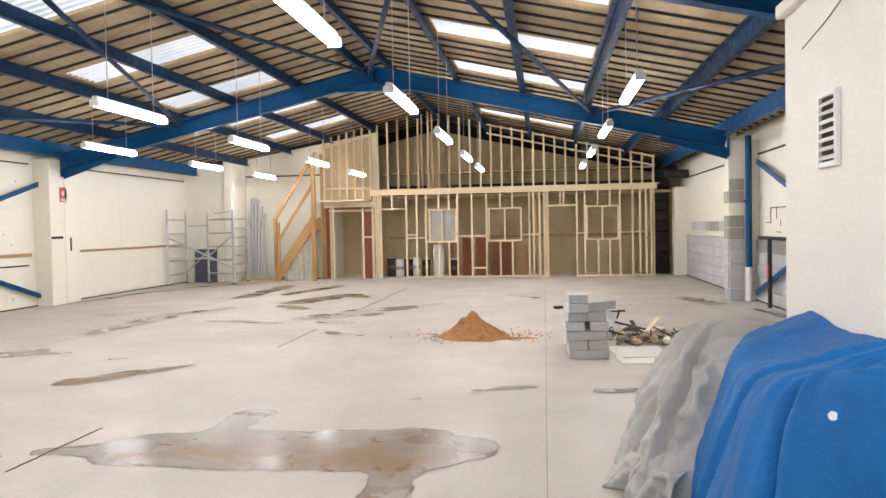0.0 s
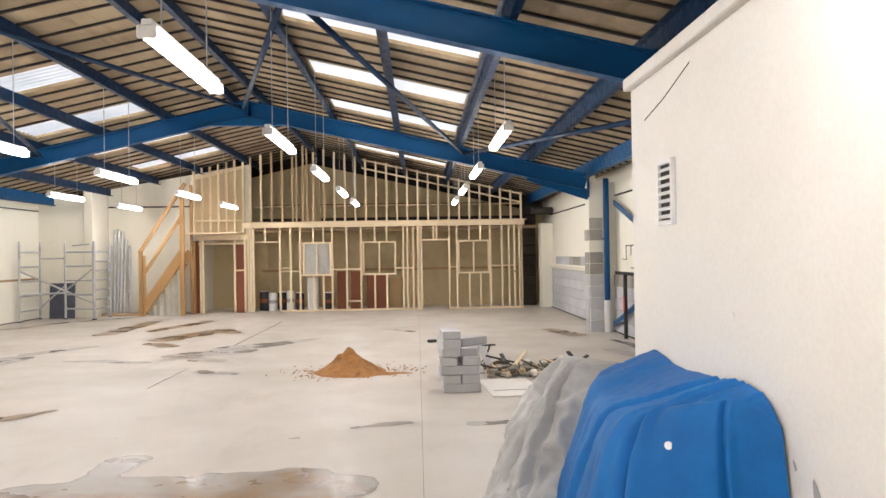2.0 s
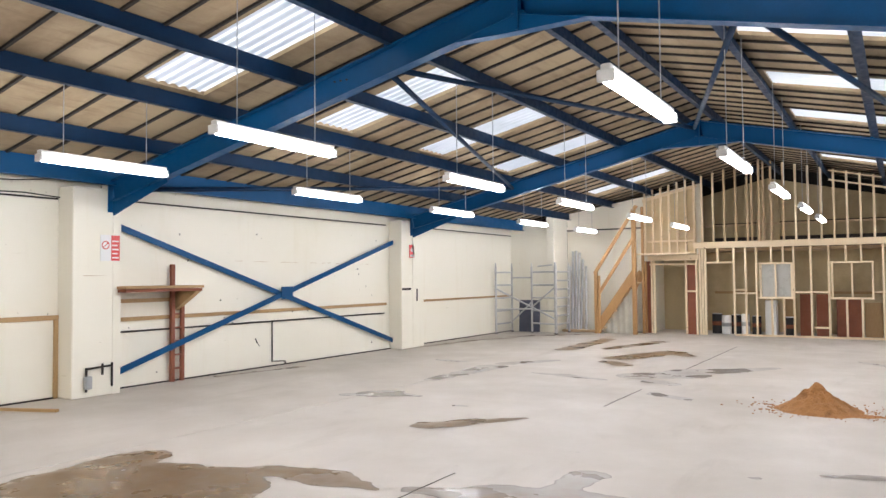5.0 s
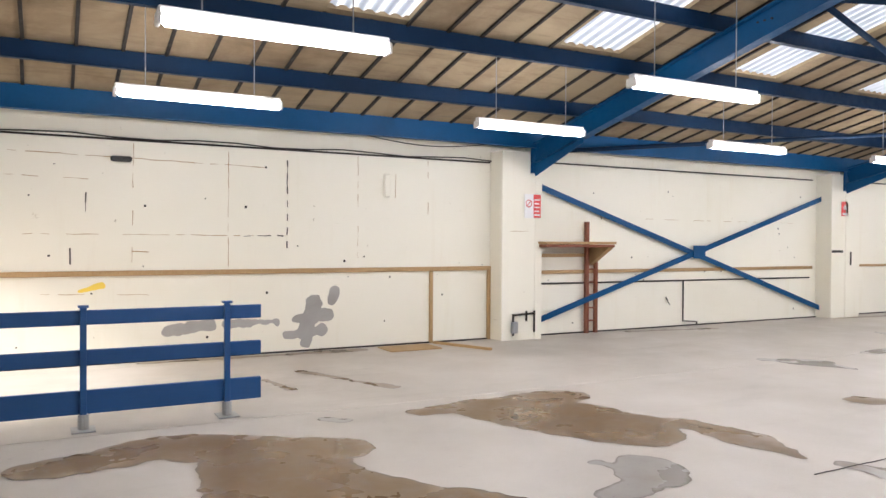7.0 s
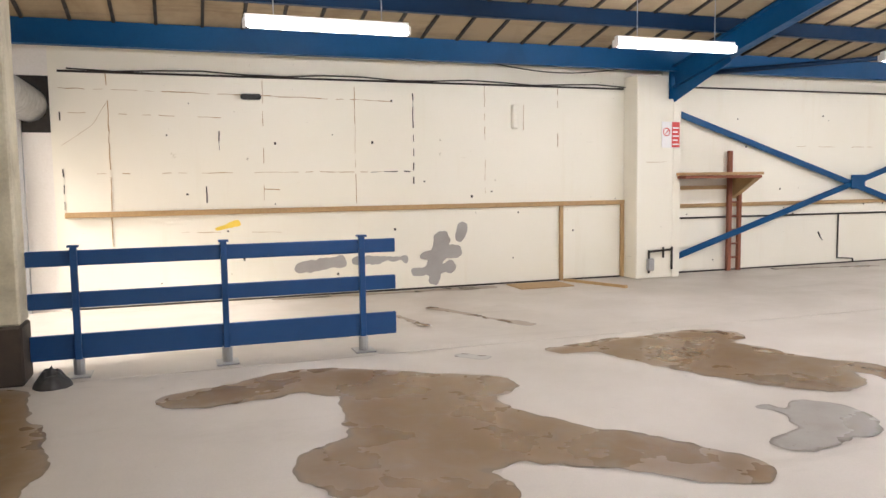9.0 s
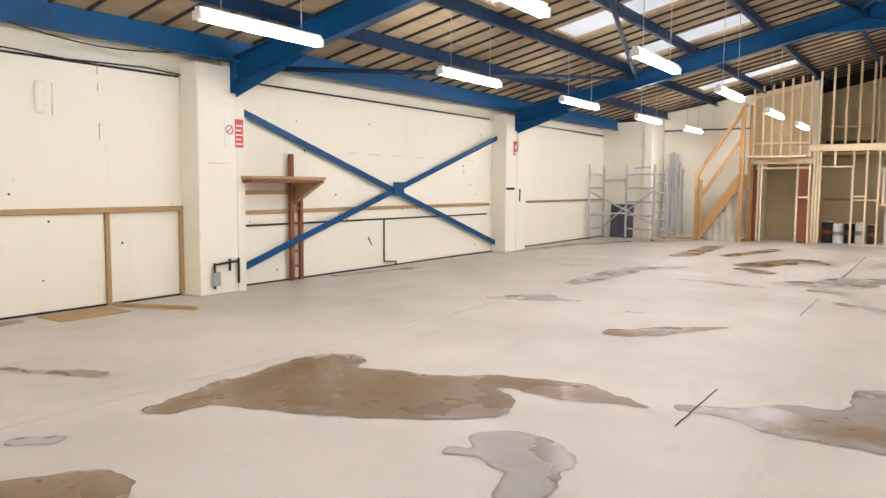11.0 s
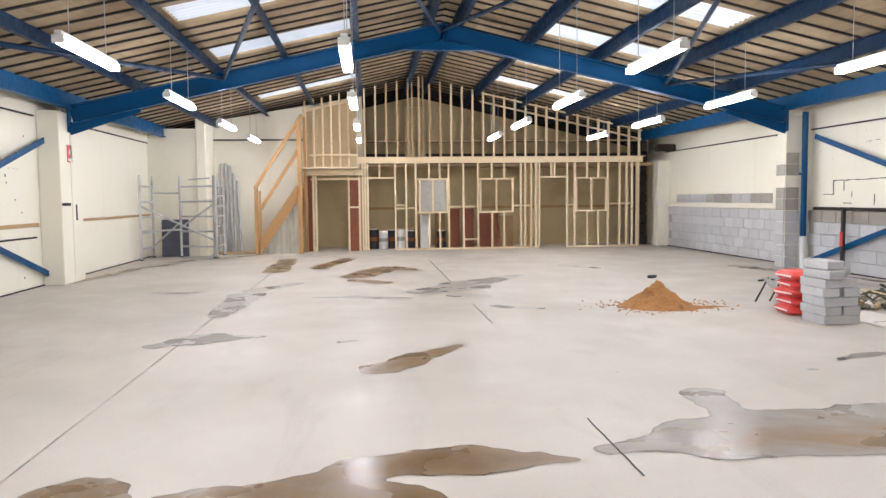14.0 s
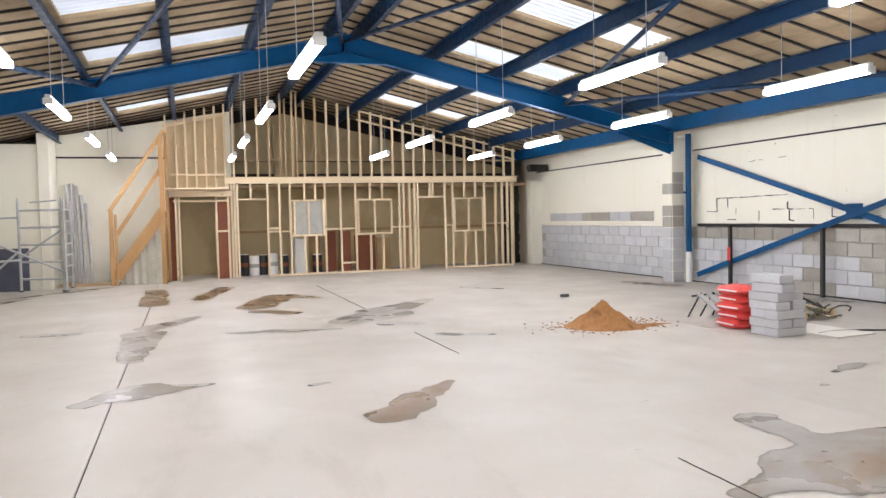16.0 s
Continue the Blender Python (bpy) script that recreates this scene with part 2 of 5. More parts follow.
PLY = painted("pale_ply_lining", (0.66, 0.53, 0.33), (0.45, 0.31, 0.15), 50, 0.8, 0.6, 0.75)
# Near-black block tone for the corner, pier foot and store band.
DARK_BLOCK = blockwork("dark_concrete_block", (0.07, 0.055, 0.045), (0.03, 0.025, 0.022), (0.10, 0.07, 0.05))
ALU = painted("weathered_aluminium", (0.54, 0.545, 0.55), (0.22, 0.21, 0.19), 70, 3.5, 0.6, 0.38, 0.1, 0.002, 0.35)
BROWN = painted("red_brown_board", (0.24, 0.075, 0.035), (0.09, 0.03, 0.02), 60, 1.0, 0.5, 0.7)
BLOCK = blockwork("grey_concrete_block", (0.56, 0.565, 0.585), (0.47, 0.475, 0.495), (0.40, 0.385, 0.36))
BLOCK_OLD = blockwork("old_buff_concrete_block", (0.44, 0.42, 0.375), (0.30, 0.275, 0.24), (0.22, 0.19, 0.16))
MORTAR = painted("mortar", (0.40, 0.385, 0.365), (0.22, 0.20, 0.18), 90, 1.2, 0.5, 0.9)
GALV = painted("galvanised_tube", (0.43, 0.44, 0.45), (0.20, 0.195, 0.185), 70, 2.0, 0.6, 0.4, 0.1, 0.002, 0.6)
TARP_BLUE = tarp("blue_tarpaulin", (0.0, 0.135, 0.42), (0.0, 0.09, 0.31), 300, 0.55)
TARP_GREY = tarp("grey_tarpaulin", (0.46, 0.46, 0.455), (0.33, 0.33, 0.325), 200, 0.4)
SAND = painted("orange_sand", (0.43, 0.205, 0.068), (0.17, 0.07, 0.024), 38, 7.0, 0.9, 0.95, 1.0, 0.03)
RED = painted("red_print", (0.62, 0.035, 0.03), (0.4, 0.03, 0.03), 60, 2, 0.3, 0.45)
REDSACK = painted("red_plastic_sack", (0.72, 0.065, 0.055), (0.5, 0.05, 0.05), 40, 4, 0.5, 0.4, 0.5, 0.008)
BLACK = painted("black_rubber", (0.02, 0.02, 0.022), (0.05, 0.045, 0.04), 50, 2, 0.4, 0.6)

# ---- structure ----
XL, XR, YB, YF = -0.36, 13.78, -23.25, 1.7
RIDGE = 6.62
FRAMES = [-14.70, -6.84]
PURLINS = [0.28, 1.60, 2.88, 4.10, 5.45]
LIGHTS_Y = [-21.4, -18.6, -15.7, -12.8, -10.05, -7.35, -4.65, -1.95]


def roof_z(x):
    """Underside of the roof sheets."""
    return 4.82 - 0.227 * abs(x - RIDGE)


def rafter_z(x):
    """Top of the rafters."""
    return 4.60 - 0.227 * abs(x - RIDGE)


def structure(name, label, bm, mat, category="", **kw):
    return tagged(part(name, bm, mat, **kw), label, category or name.split("_")[0], kind="structure")


SLABS = [XL - 0.3, 0.02, 3.30, 9.88, XR + 0.3]
structure("floor", "dark joint bed under the concrete slabs", box(XL - 0.4, XR + 0.4, -25.2, YF + 0.4, -0.3, -0.012), DARK)
floor_ob = bpy.data.objects["floor"]
floor_ob["label"] = "pale worn concrete floor with saw-cut joints"
YS = [-25.2, -8.6, YF + 0.4]
GAPS = [0.0, 0.001, 0.005, 0.001, 0.0]
for a, b, g, h in zip(SLABS, SLABS[1:], GAPS, GAPS[1:]):
    for c, d in zip(YS, YS[1:]):
        part("slab", box(a + g, b - h, c + 0.002, d - 0.002, -0.2, 0.0, 0.003), FLOOR, floor_ob)
structure("wall_west", "cream painted blockwork wall, scuffed and stained", box(XL - 0.25, XL, -23.0, -0.9, 0, roof_z(XL) - 0.02), CREAM)
structure("wall_west_end", "cream painted return wall in the corner", box(XL - 0.25, 0.86, -0.9, 0.10, 0, roof_z(XL) + 0.02), CREAM)
structure("pier_north_west", "cream painted pier beside the scaffold", box(0.861, 1.10, -0.95, 0.098, 0, roof_z(0.9) - 0.02, 0.012), CREAM, "pier")
structure("wall_east", "cream painted wall above bare blockwork", box(XR, XR + 0.25, -25.2, YF, 0, roof_z(XR) - 0.02), CREAM)


def gable(x0, x1, drop):
    xs = [x0] + ([RIDGE] if x0 < RIDGE < x1 else []) + [x1]
    return [(x0, 0), (x1, 0)] + [(x, roof_z(x) - drop) for x in reversed(xs)]


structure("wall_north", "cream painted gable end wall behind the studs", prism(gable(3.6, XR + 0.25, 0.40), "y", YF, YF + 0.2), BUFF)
# Deck added at first-floor height to keep the room behind the studs dark.
structure("ceiling_store", "added plank deck that shades the store room", box(3.62, 13.4, 0.31, YF, 2.31, 2.38), STUD_DARK)
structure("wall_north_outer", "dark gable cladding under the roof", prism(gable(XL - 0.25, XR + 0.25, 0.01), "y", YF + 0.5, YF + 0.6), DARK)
lefty = [(1.1, 0), (3.62, 0), (3.62, 2.24), (5.08, 2.24), (5.08, roof_z(5.08) - 0.25), (1.1, roof_z(1.1) - 0.02)]
structure("wall_north_west", "cream painted end wall beside the stair", prism(lefty, "y", 0.10, 0.30), CREAM)
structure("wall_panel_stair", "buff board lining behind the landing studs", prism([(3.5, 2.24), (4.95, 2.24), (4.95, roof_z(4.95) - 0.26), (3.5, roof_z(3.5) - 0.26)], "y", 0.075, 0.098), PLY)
structure("wall_partition_side", "cream plastered side wall of the store room", box(3.5, 3.6, 0.31, YF, 0, 2.3), CREAM)
structure("wall_south", "cream blockwork wall with the loading door", prism([(3.0, 0), (11.25, 0), (11.25, roof_z(11.25) - 0.02), (RIDGE, roof_z(RIDGE) - 0.02), (3.0, roof_z(3.0) - 0.02)], "y", YB - 0.25, YB), GRIMY)
structure("wall_lintel", "cream wall over the loading door", box(XL, 3.72, -24.2, -24.0, 2.75, roof_z(1.8) + 0.35), CREAM)
structure("wall_lobby", "white reveal beside the loading door", box(3.72, 3.92, -25.2, YB - 0.25, 0, roof_z(3.8)), WHITE)
structure("wall_west_lobby", "white reveal of the loading door", box(XL - 0.25, XL - 0.002, -25.2, -23.0, 0, roof_z(XL) - 0.02), WHITE)
structure("ground", "pale concrete yard outside the door", box(-60, 60, -90, -25.2, -0.32, -0.03), FLOOR)
structure("wall_office", "off-white plastered office wall, scuffed", box(11.25, 11.40, -25.0, -16.66, 0, 2.60, 0.006), WHITE)
structure("wall_office_end", "off-white plastered office end wall", box(11.403, XR - 0.002, -16.81, -16.663, 0, 2.598), WHITE)
structure("ceiling_office", "flat white office roof deck", box(11.21, XR - 0.002, -25.0, -16.62, 2.603, 2.68, 0.008), WHITE)

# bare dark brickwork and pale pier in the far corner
structure("wall_corner", "dark bare blockwork in the corner", box(12.96, 13.42, 0.9, 1.0, 0, 3.3), DARK)
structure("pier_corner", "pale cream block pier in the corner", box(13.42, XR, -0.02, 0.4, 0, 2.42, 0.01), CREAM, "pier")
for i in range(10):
    structure("corner_block_course", "dark protruding block course", box(12.98, 13.41, 0.78 + 0.04 * (i % 2), 0.9, 0.02 + i * 0.3, 0.28 + i * 0.3, 0.01), DARK_BLOCK, "brick")

# ---- roof lining, rooflights and strips ----
for s, side in ((-1, "west"), (1, "east")):
    def rx(o):
        return RIDGE + s * o
    bm = bmesh.new()
    far = 7.3

    def sheet(o0, o1, y0, y1):
        add_prism(bm, [(rx(o0), roof_z(rx(o0))), (rx(o1), roof_z(rx(o1))), (rx(o1), roof_z(rx(o1)) + 0.05), (rx(o0), roof_z(rx(o0)) + 0.05)], "y", y0, y1)
    sheet(0.0, 1.68, -25.3, YF + 0.7)
    sheet(4.02, far, -25.3, YF + 0.7)
    last = -25.3
    for y in LIGHTS_Y:
        sheet(1.68, 4.02, last, y - 0.46)
        last = y + 0.46
    sheet(1.68, 4.02, last, YF + 0.7)
    structure("ceiling_" + side, "stained buff boarded roof lining", bm, BOARD)
    bm = bmesh.new()
    y, i = -25.0, 0
    while y < YF + 0.5:
        for o0, o1 in ((0.0, 1.60), (1.60, 2.88), (2.88, 4.10), (4.10, 5.45), (5.45, 7.1)):
            lit = o0 in (1.60, 2.88) and any(abs(y - c) < 0.5 for c in LIGHTS_Y)
            if not lit:
                jig = random.uniform(-0.03, 0.03)
                add_bar(bm, (rx(o0), y + jig, roof_z(rx(o0)) - 0.008), (rx(o1), y + jig + random.uniform(-0.02, 0.02), roof_z(rx(o1)) - 0.008), 0.036, 0.04)
        y += 0.46
    structure("ceiling_strips_" + side, "dark jointing strips between the roof boards", bm, DARK, "ceiling trim")
    for y in LIGHTS_Y:
        bm = bmesh.new()
        n = 48
        rows = []
        for o in (1.60, 2.88, 4.10):
            rows.append([bm.verts.new((rx(o), y - 0.47 + 0.94 * j / n, roof_z(rx(o)) + 0.045 + 0.02 * math.sin(j / n * 2 * math.pi * 6.4))) for j in range(n + 1)])
        for r0, r1 in zip(rows, rows[1:]):
            for j in range(n):
                bm.faces.new((r0[j], r0[j + 1], r1[j + 1], r1[j]))
        structure("window_roof", "translucent corrugated rooflight, daylight behind", bm, LIGHT, "rooflight", smooth=True)

# ---- steel ----
for y in FRAMES:
    fr = thing("portal_frame", "blue painted steel portal frame with haunches", "steel frame", "portal frames")
    for s in (-1, 1):
        xe = 0.02 if s < 0 else 13.24
        bm = bmesh.new()
        add_isection(bm, (RIDGE, y, rafter_z(RIDGE)), (xe, y, rafter_z(xe)), 0.31, 0.15)
        part("rafter", bm, BLUE, fr)
        q = xe - s * 1.2
        bm = prism([(xe, rafter_z(xe) - 0.29), (q, rafter_z(q) - 0.30), (xe, 2.66)], "y", y - 0.008, y + 0.008)
        add_bar(bm, (q, y, rafter_z(q) - 0.31), (xe, y, 2.66), 0.014, 0.14)
        add_box(bm, xe - 0.01, xe + 0.01, y - 0.075, y + 0.075, 2.64, rafter_z(xe))
        part("haunch", bm, BLUE, fr)
        part("stanchion", box(xe + s * 0.012, xe + s * 0.15, y + 0.02, y + 0.15, 0, rafter_z(xe) - 0.02), CREAM, fr)
        for o in PURLINS[1:]:
            part("cleat", box(RIDGE + s * o - 0.05, RIDGE + s * o + 0.05, y - 0.06, y + 0.06, rafter_z(RIDGE + s * o) + 0.001, rafter_z(RIDGE + s * o) + 0.03), BLUE, fr)
    bm = prism([(RIDGE - 0.8, rafter_z(RIDGE - 0.8) - 0.3), (RIDGE, 4.29), (RIDGE + 0.8, rafter_z(RIDGE + 0.8) - 0.3), (RIDGE, 4.11)], "y", y - 0.065, y + 0.065)
    part("apex_haunch", bm, BLUE, fr)
    part("apex_plate", box(RIDGE - 0.014, RIDGE + 0.014, y - 0.082, y + 0.082, 4.12, 4.62), BLUE, fr)
    for k in range(6):
        part("bolt", rod((RIDGE - 0.5 + 0.09 * (k % 3) - 1.9, y - 0.02, rafter_z(RIDGE - 2.3) - 0.12), (RIDGE - 0.5 + 0.09 * (k % 3) - 1.9, y + 0.02, rafter_z(RIDGE - 2.3) - 0.12), 0.012, 8), DARK, fr) if k < 3 else None

for s in (-1, 1):
    for i, o in enumerate(PURLINS):
        x = RIDGE + s * o
        bm = bmesh.new()
        zt = roof_z(x) - 0.012
        d = zt - rafter_z(x) - 0.004
        add_prism(bm, [(x - 0.006, zt - 0.012), (x - 0.075, zt - 0.012), (x - 0.075, zt), (x + 0.006, zt), (x + 0.006, zt - d + 0.012), (x + 0.075, zt - d + 0.012), (x + 0.075, zt - d), (x - 0.006, zt - d)], "y", -25.0, YF + 0.45)
        tagged(part("purlin", bm, BLUE_SHADE), "blue steel zed purlin, coloured darker for roof shade", "purlin", "roof purlins")
    x = 0.06 if s < 0 else 13.2
    bm = bmesh.new()
    zt = roof_z(x) - 0.01
    add_prism(bm, [(x - 0.008, zt), (x + 0.008, zt), (x + 0.008, zt - 0.265), (x + 0.06, zt - 0.265), (x + 0.06, zt - 0.285), (x - 0.06, zt - 0.285), (x - 0.06, zt - 0.265), (x - 0.008, zt - 0.265)], "y", -24.9, 0.0 if s < 0 else YF + 0.4)
    tagged(part("eaves_beam", bm, BLUE), "blue steel eaves beam along the wall head", "eaves beam", "eaves beams")

# roof wind bracing between the frames, in a zigzag
zig = [(0.1, -14.7), (2.7, -6.84), (4.85, -14.7), (6.55, -6.84), (8.7, -14.7), (10.8, -6.84), (13.1, -14.7)]
for (xa, ya), (xb, yb) in zip(zig, zig[1:]):
    dy = 0.09 if ya < yb else -0.09
    # Braces share the purlins' shaded tone of the frame blue.
    bm = rod((xa, ya + dy, rafter_z(xa) - 0.14), (xb, yb - dy, rafter_z(xb) - 0.14), 0.036, 10)
    tagged(part("roof_brace", bm, BLUE_SHADE, smooth=True), "blue tubular brace between the portal frames", "roof brace", "roof braces")


def wall_brace(x, name):
    br = thing(name, "blue steel cross brace bolted between the piers", "cross brace", "wall braces")
    part("strut", bar((x, -14.42, 2.47), (x, -7.12, 0.16), 0.02, 0.095), BLUE, br)
    part("strut", bar((x + 0.026, -14.42, 0.27), (x + 0.026, -7.12, 2.52), 0.02, 0.095), BLUE, br)
    part("gusset", box(x + 0.04, x + 0.055, -10.95, -10.65, 1.26, 1.50), BLUE, br)
    return br


wall_brace(-0.27, "cross_brace")
wall_brace(13.64, "cross_brace")

# ---- piers, ledges and pipework of the walls ----
for y0, y1 in ((-15.30, -14.62), (-7.27, -6.33)):
    structure("pier_west", "cream painted block pier, chipped at the foot", box(XL + 0.001, 0.0, y0, y1, 0, 2.98, 0.012), CREAM, "pier")
structure("pier_east", "part-painted block pier", box(13.235, XR - 0.001, -6.86, -6.56, 0, 2.94, 0.012), CREAM, "pier")
structure("pier_south", "grimy cream block pier at the loading door", box(2.96, 3.28, YB + 0.001, -22.75, 0.45, 3.72, 0.015), GRIMY, "pier")
structure("pier_south_foot", "dark plinth foot of the pier", box(2.95, 3.30, YB + 0.001, -22.742, 0, 0.447, 0.015), DARK_BLOCK, "pier")
# Ledge strips take a dark colour that stands in for their shadow line.
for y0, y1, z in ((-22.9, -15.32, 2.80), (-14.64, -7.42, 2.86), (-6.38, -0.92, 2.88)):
    structure("trim_ledge", "ledge along the wall head, coloured dark as its shadow line", box(XL, XL + 0.035, y0, y1, z, z + 0.022), DARK, "trim")
    structure("wall_band", "cream block band above the ledge", box(XL, XL + 0.025, y0, y1, z + 0.024, roof_z(XL) - 0.04), CREAM, "wall")
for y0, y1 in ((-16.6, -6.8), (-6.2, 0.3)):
    structure("trim_ledge_east", "ledge along the wall head, coloured dark as its shadow line", box(XR - 0.035, XR, y0, y1, 2.66, 2.685), DARK, "trim")
    structure("wall_band_east", "cream block band above the ledge", box(XR - 0.025, XR, y0, y1, 2.687, roof_z(XR) - 0.04), CREAM, "wall")
structure("trim_rail_north", "dark conduit rail along the end wall", box(1.1, 3.5, 0.07, 0.10, 3.02, 3.06), DARK, "trim")
structure("trim_rail_store", "dark rail on the wall behind the studs", box(5.1, 13.3, YF - 0.03, YF, 1.10, 1.17), RAILWOOD, "trim")
structure("trim_rail_store_upper", "dark rail high behind the studs", box(5.1, 13.3, YF - 0.04, YF, 3.08, 3.16), DARK, "trim")
# Dark band across the back wall, just above the deck.
structure("wall_store_band", "dark band on the wall behind the studs", box(5.1, 13.3, YF - 0.02, YF, 2.385, 2.74), DARK_BLOCK, "wall")
structure("pier_north", "cream pier of the end wall", box(RIDGE - 0.3, RIDGE + 0.3, YF - 0.12, YF, 2.39, 4.1, 0.01), BUFF, "pier")

bm = box(XL, XL + 0.05, -22.9, -15.3, 1.10, 1.165, 0.006)
tagged(part("dado_rail", bm, RAILWOOD), "worn timber dado rail fixed to the wall", "dado rail", "dado rails")
for y in (-16.36, -15.33):
    tagged(part("wall_batten", box(XL, XL + 0.045, y - 0.028, y + 0.028, 0, 1.098, 0.005), RAILWOOD), "upright varnished timber batten under the dado rail", "batten", "wall battens")
for y0, y1, z, h in ((-14.64, -7.42, 1.02, 0.06), (-6.38, -0.92, 1.05, 0.05)):
    tagged(part("dado_rail", box(XL, XL + 0.045, y0, y1, z, z + h, 0.006), RAILWOOD), "worn timber dado rail fixed to the wall", "dado rail", "dado rails")


def pipe_run(name, label, pts, r, mat):
    cu = bpy.data.curves.new(name, "CURVE")
    cu.dimensions, cu.bevel_depth, cu.bevel_resolution = "3D", r, 2
    sp = cu.splines.new("POLY")
    sp.points.add(len(pts) - 1)
    for p, q in zip(sp.points, pts):
        p.co = (*q, 1)
    ob = new(name, cu)
    me = bpy.data.meshes.new_from_object(ob)
    bpy.data.objects.remove(ob)
    me.materials.append(mat)
    return tagged(new(name, me), label, name.replace("_", " "))


pipe_run("conduit_pipe", "grey conduit pipe run along the cream wall", [(XL + 0.02, -14.62, 0.86), (XL + 0.02, -7.5, 0.84)], 0.014, DARK)
pipe_run("drop_pipe", "thin dark drop pipe bent at the floor", [(XL + 0.035, -11.1, 0.84), (XL + 0.035, -11.1, 0.10), (XL + 0.035, -10.75, 0.07), (XL + 0.035, -10.75, 0.005)], 0.014, DARK)
pipe_run("wall_cable", "loose black cable sagging along the wall head", [(XL + 0.04, -22.8 + i * 0.5, 2.84 - 0.02 * math.sin(i * 1.7)) for i in range(16)], 0.009, DARK)
pipe_run("eaves_cable", "thin cable sagging below the eaves beam", [(0.06, -17.6 + i * 0.2, roof_z(0.06) - 0.292 - 0.09 * math.sin(i / 10 * math.pi)) for i in range(11)], 0.008, DARK)
tagged(part("wall_bracket", box(XL, XL + 0.06, -17.15, -17.05, 2.2, 2.55, 0.02), CREAM), "cream painted old switch bracket on the wall", "bracket")
tagged(part("bulkhead_light", box(XL, XL + 0.07, -20.85, -20.6, 2.53, 2.60, 0.02), BLACK), "small black fitting on the cream wall", "fitting")
rng = random.Random(5)
for i in range(46):
    y = rng.uniform(-22.0, -7.6)
    if -15.4 < y < -14.5:
        continue
    z, w = rng.uniform(0.15, 2.6), rng.uniform(0.006, 0.015)
    tagged(part("fixing_plug", box(XL, XL + 0.006, y - w, y + w, z - w, z + w * rng.uniform(0.6, 1.6), 0.002), DARK), "old fixing hole scar in the painted wall", "fixing", "wall fixings")


# ---- field of tapered strokes, for stains, bare patches and wet ground ----
def blob(strokes, wob, seed, cell=0.03):
    """A flat mesh in (u, v): all that lies within the tapered strokes (u0, v0, r0, u1, v1, r1), with a ragged edge."""
    us = [v for s in strokes for v in (s[0] - s[2], s[0] + s[2], s[3] - s[5], s[3] + s[5])]
    vs = [v for s in strokes for v in (s[1] - s[2], s[1] + s[2], s[4] - s[5], s[4] + s[5])]
    u0, v0 = min(us) - 0.2, min(vs) - 0.2
    nu, nv = int((max(us) - u0 + 0.2) / cell) + 1, int((max(vs) - v0 + 0.2) / cell) + 1
    U, V = np.meshgrid(u0 + cell * np.arange(nu), v0 + cell * np.arange(nv), indexing="ij")
    F = np.full(U.shape, -9.0)
    for a, b, r, c, d, q in strokes:
        dx, dy = c - a, d - b
        L = dx * dx + dy * dy + 1e-9
        t = np.clip(((U - a) * dx + (V - b) * dy) / L, 0, 1)
        F = np.maximum(F, r + t * (q - r) - np.hypot(U - a - t * dx, V - b - t * dy))
    for i in range(nu):
        for j in range(nv):
            if F[i, j] > -0.4:
                p = Vector((U[i, j], V[i, j], seed * 3.7))
                F[i, j] += wob * (noise.noise(p * 2.3) + 0.65 * noise.noise(p * 5.3) + 0.42 * noise.noise(p * 13.0))
    bm = bmesh.new()
    memo = {}
    depth = bm.verts.layers.float.new("depth")

    def pt(i, j, k, l):
        key = (i, j, k, l)
        if key not in memo:
            a, b = F[i, j], F[k, l]
            t = 0.0 if (i, j) == (k, l) else a / (a - b)
            memo[key] = bm.verts.new((U[i, j] + t * (U[k, l] - U[i, j]), V[i, j] + t * (V[k, l] - V[i, j]), 0))
            memo[key][depth] = max(0.0, F[i, j]) if (i, j) == (k, l) else 0.0
        return memo[key]
    for i in range(nu - 1):
        for j in range(nv - 1):
            ring = [(i, j), (i + 1, j), (i + 1, j + 1), (i, j + 1)]
            poly = []
            for n, c in enumerate(ring):
                e = ring[(n + 1) % 4]
                a, b = F[c] > 0, F[e] > 0
                if a:
                    poly.append(pt(*c, *c))
                if a != b:
                    lo, hi = sorted((c, e))
                    poly.append(pt(*lo, *hi))
            if len(poly) > 2:
                bm.faces.new(poly)
    return bm


def lay(bm, m):
    bmesh.ops.transform(bm, matrix=m, verts=bm.verts)
    return bm


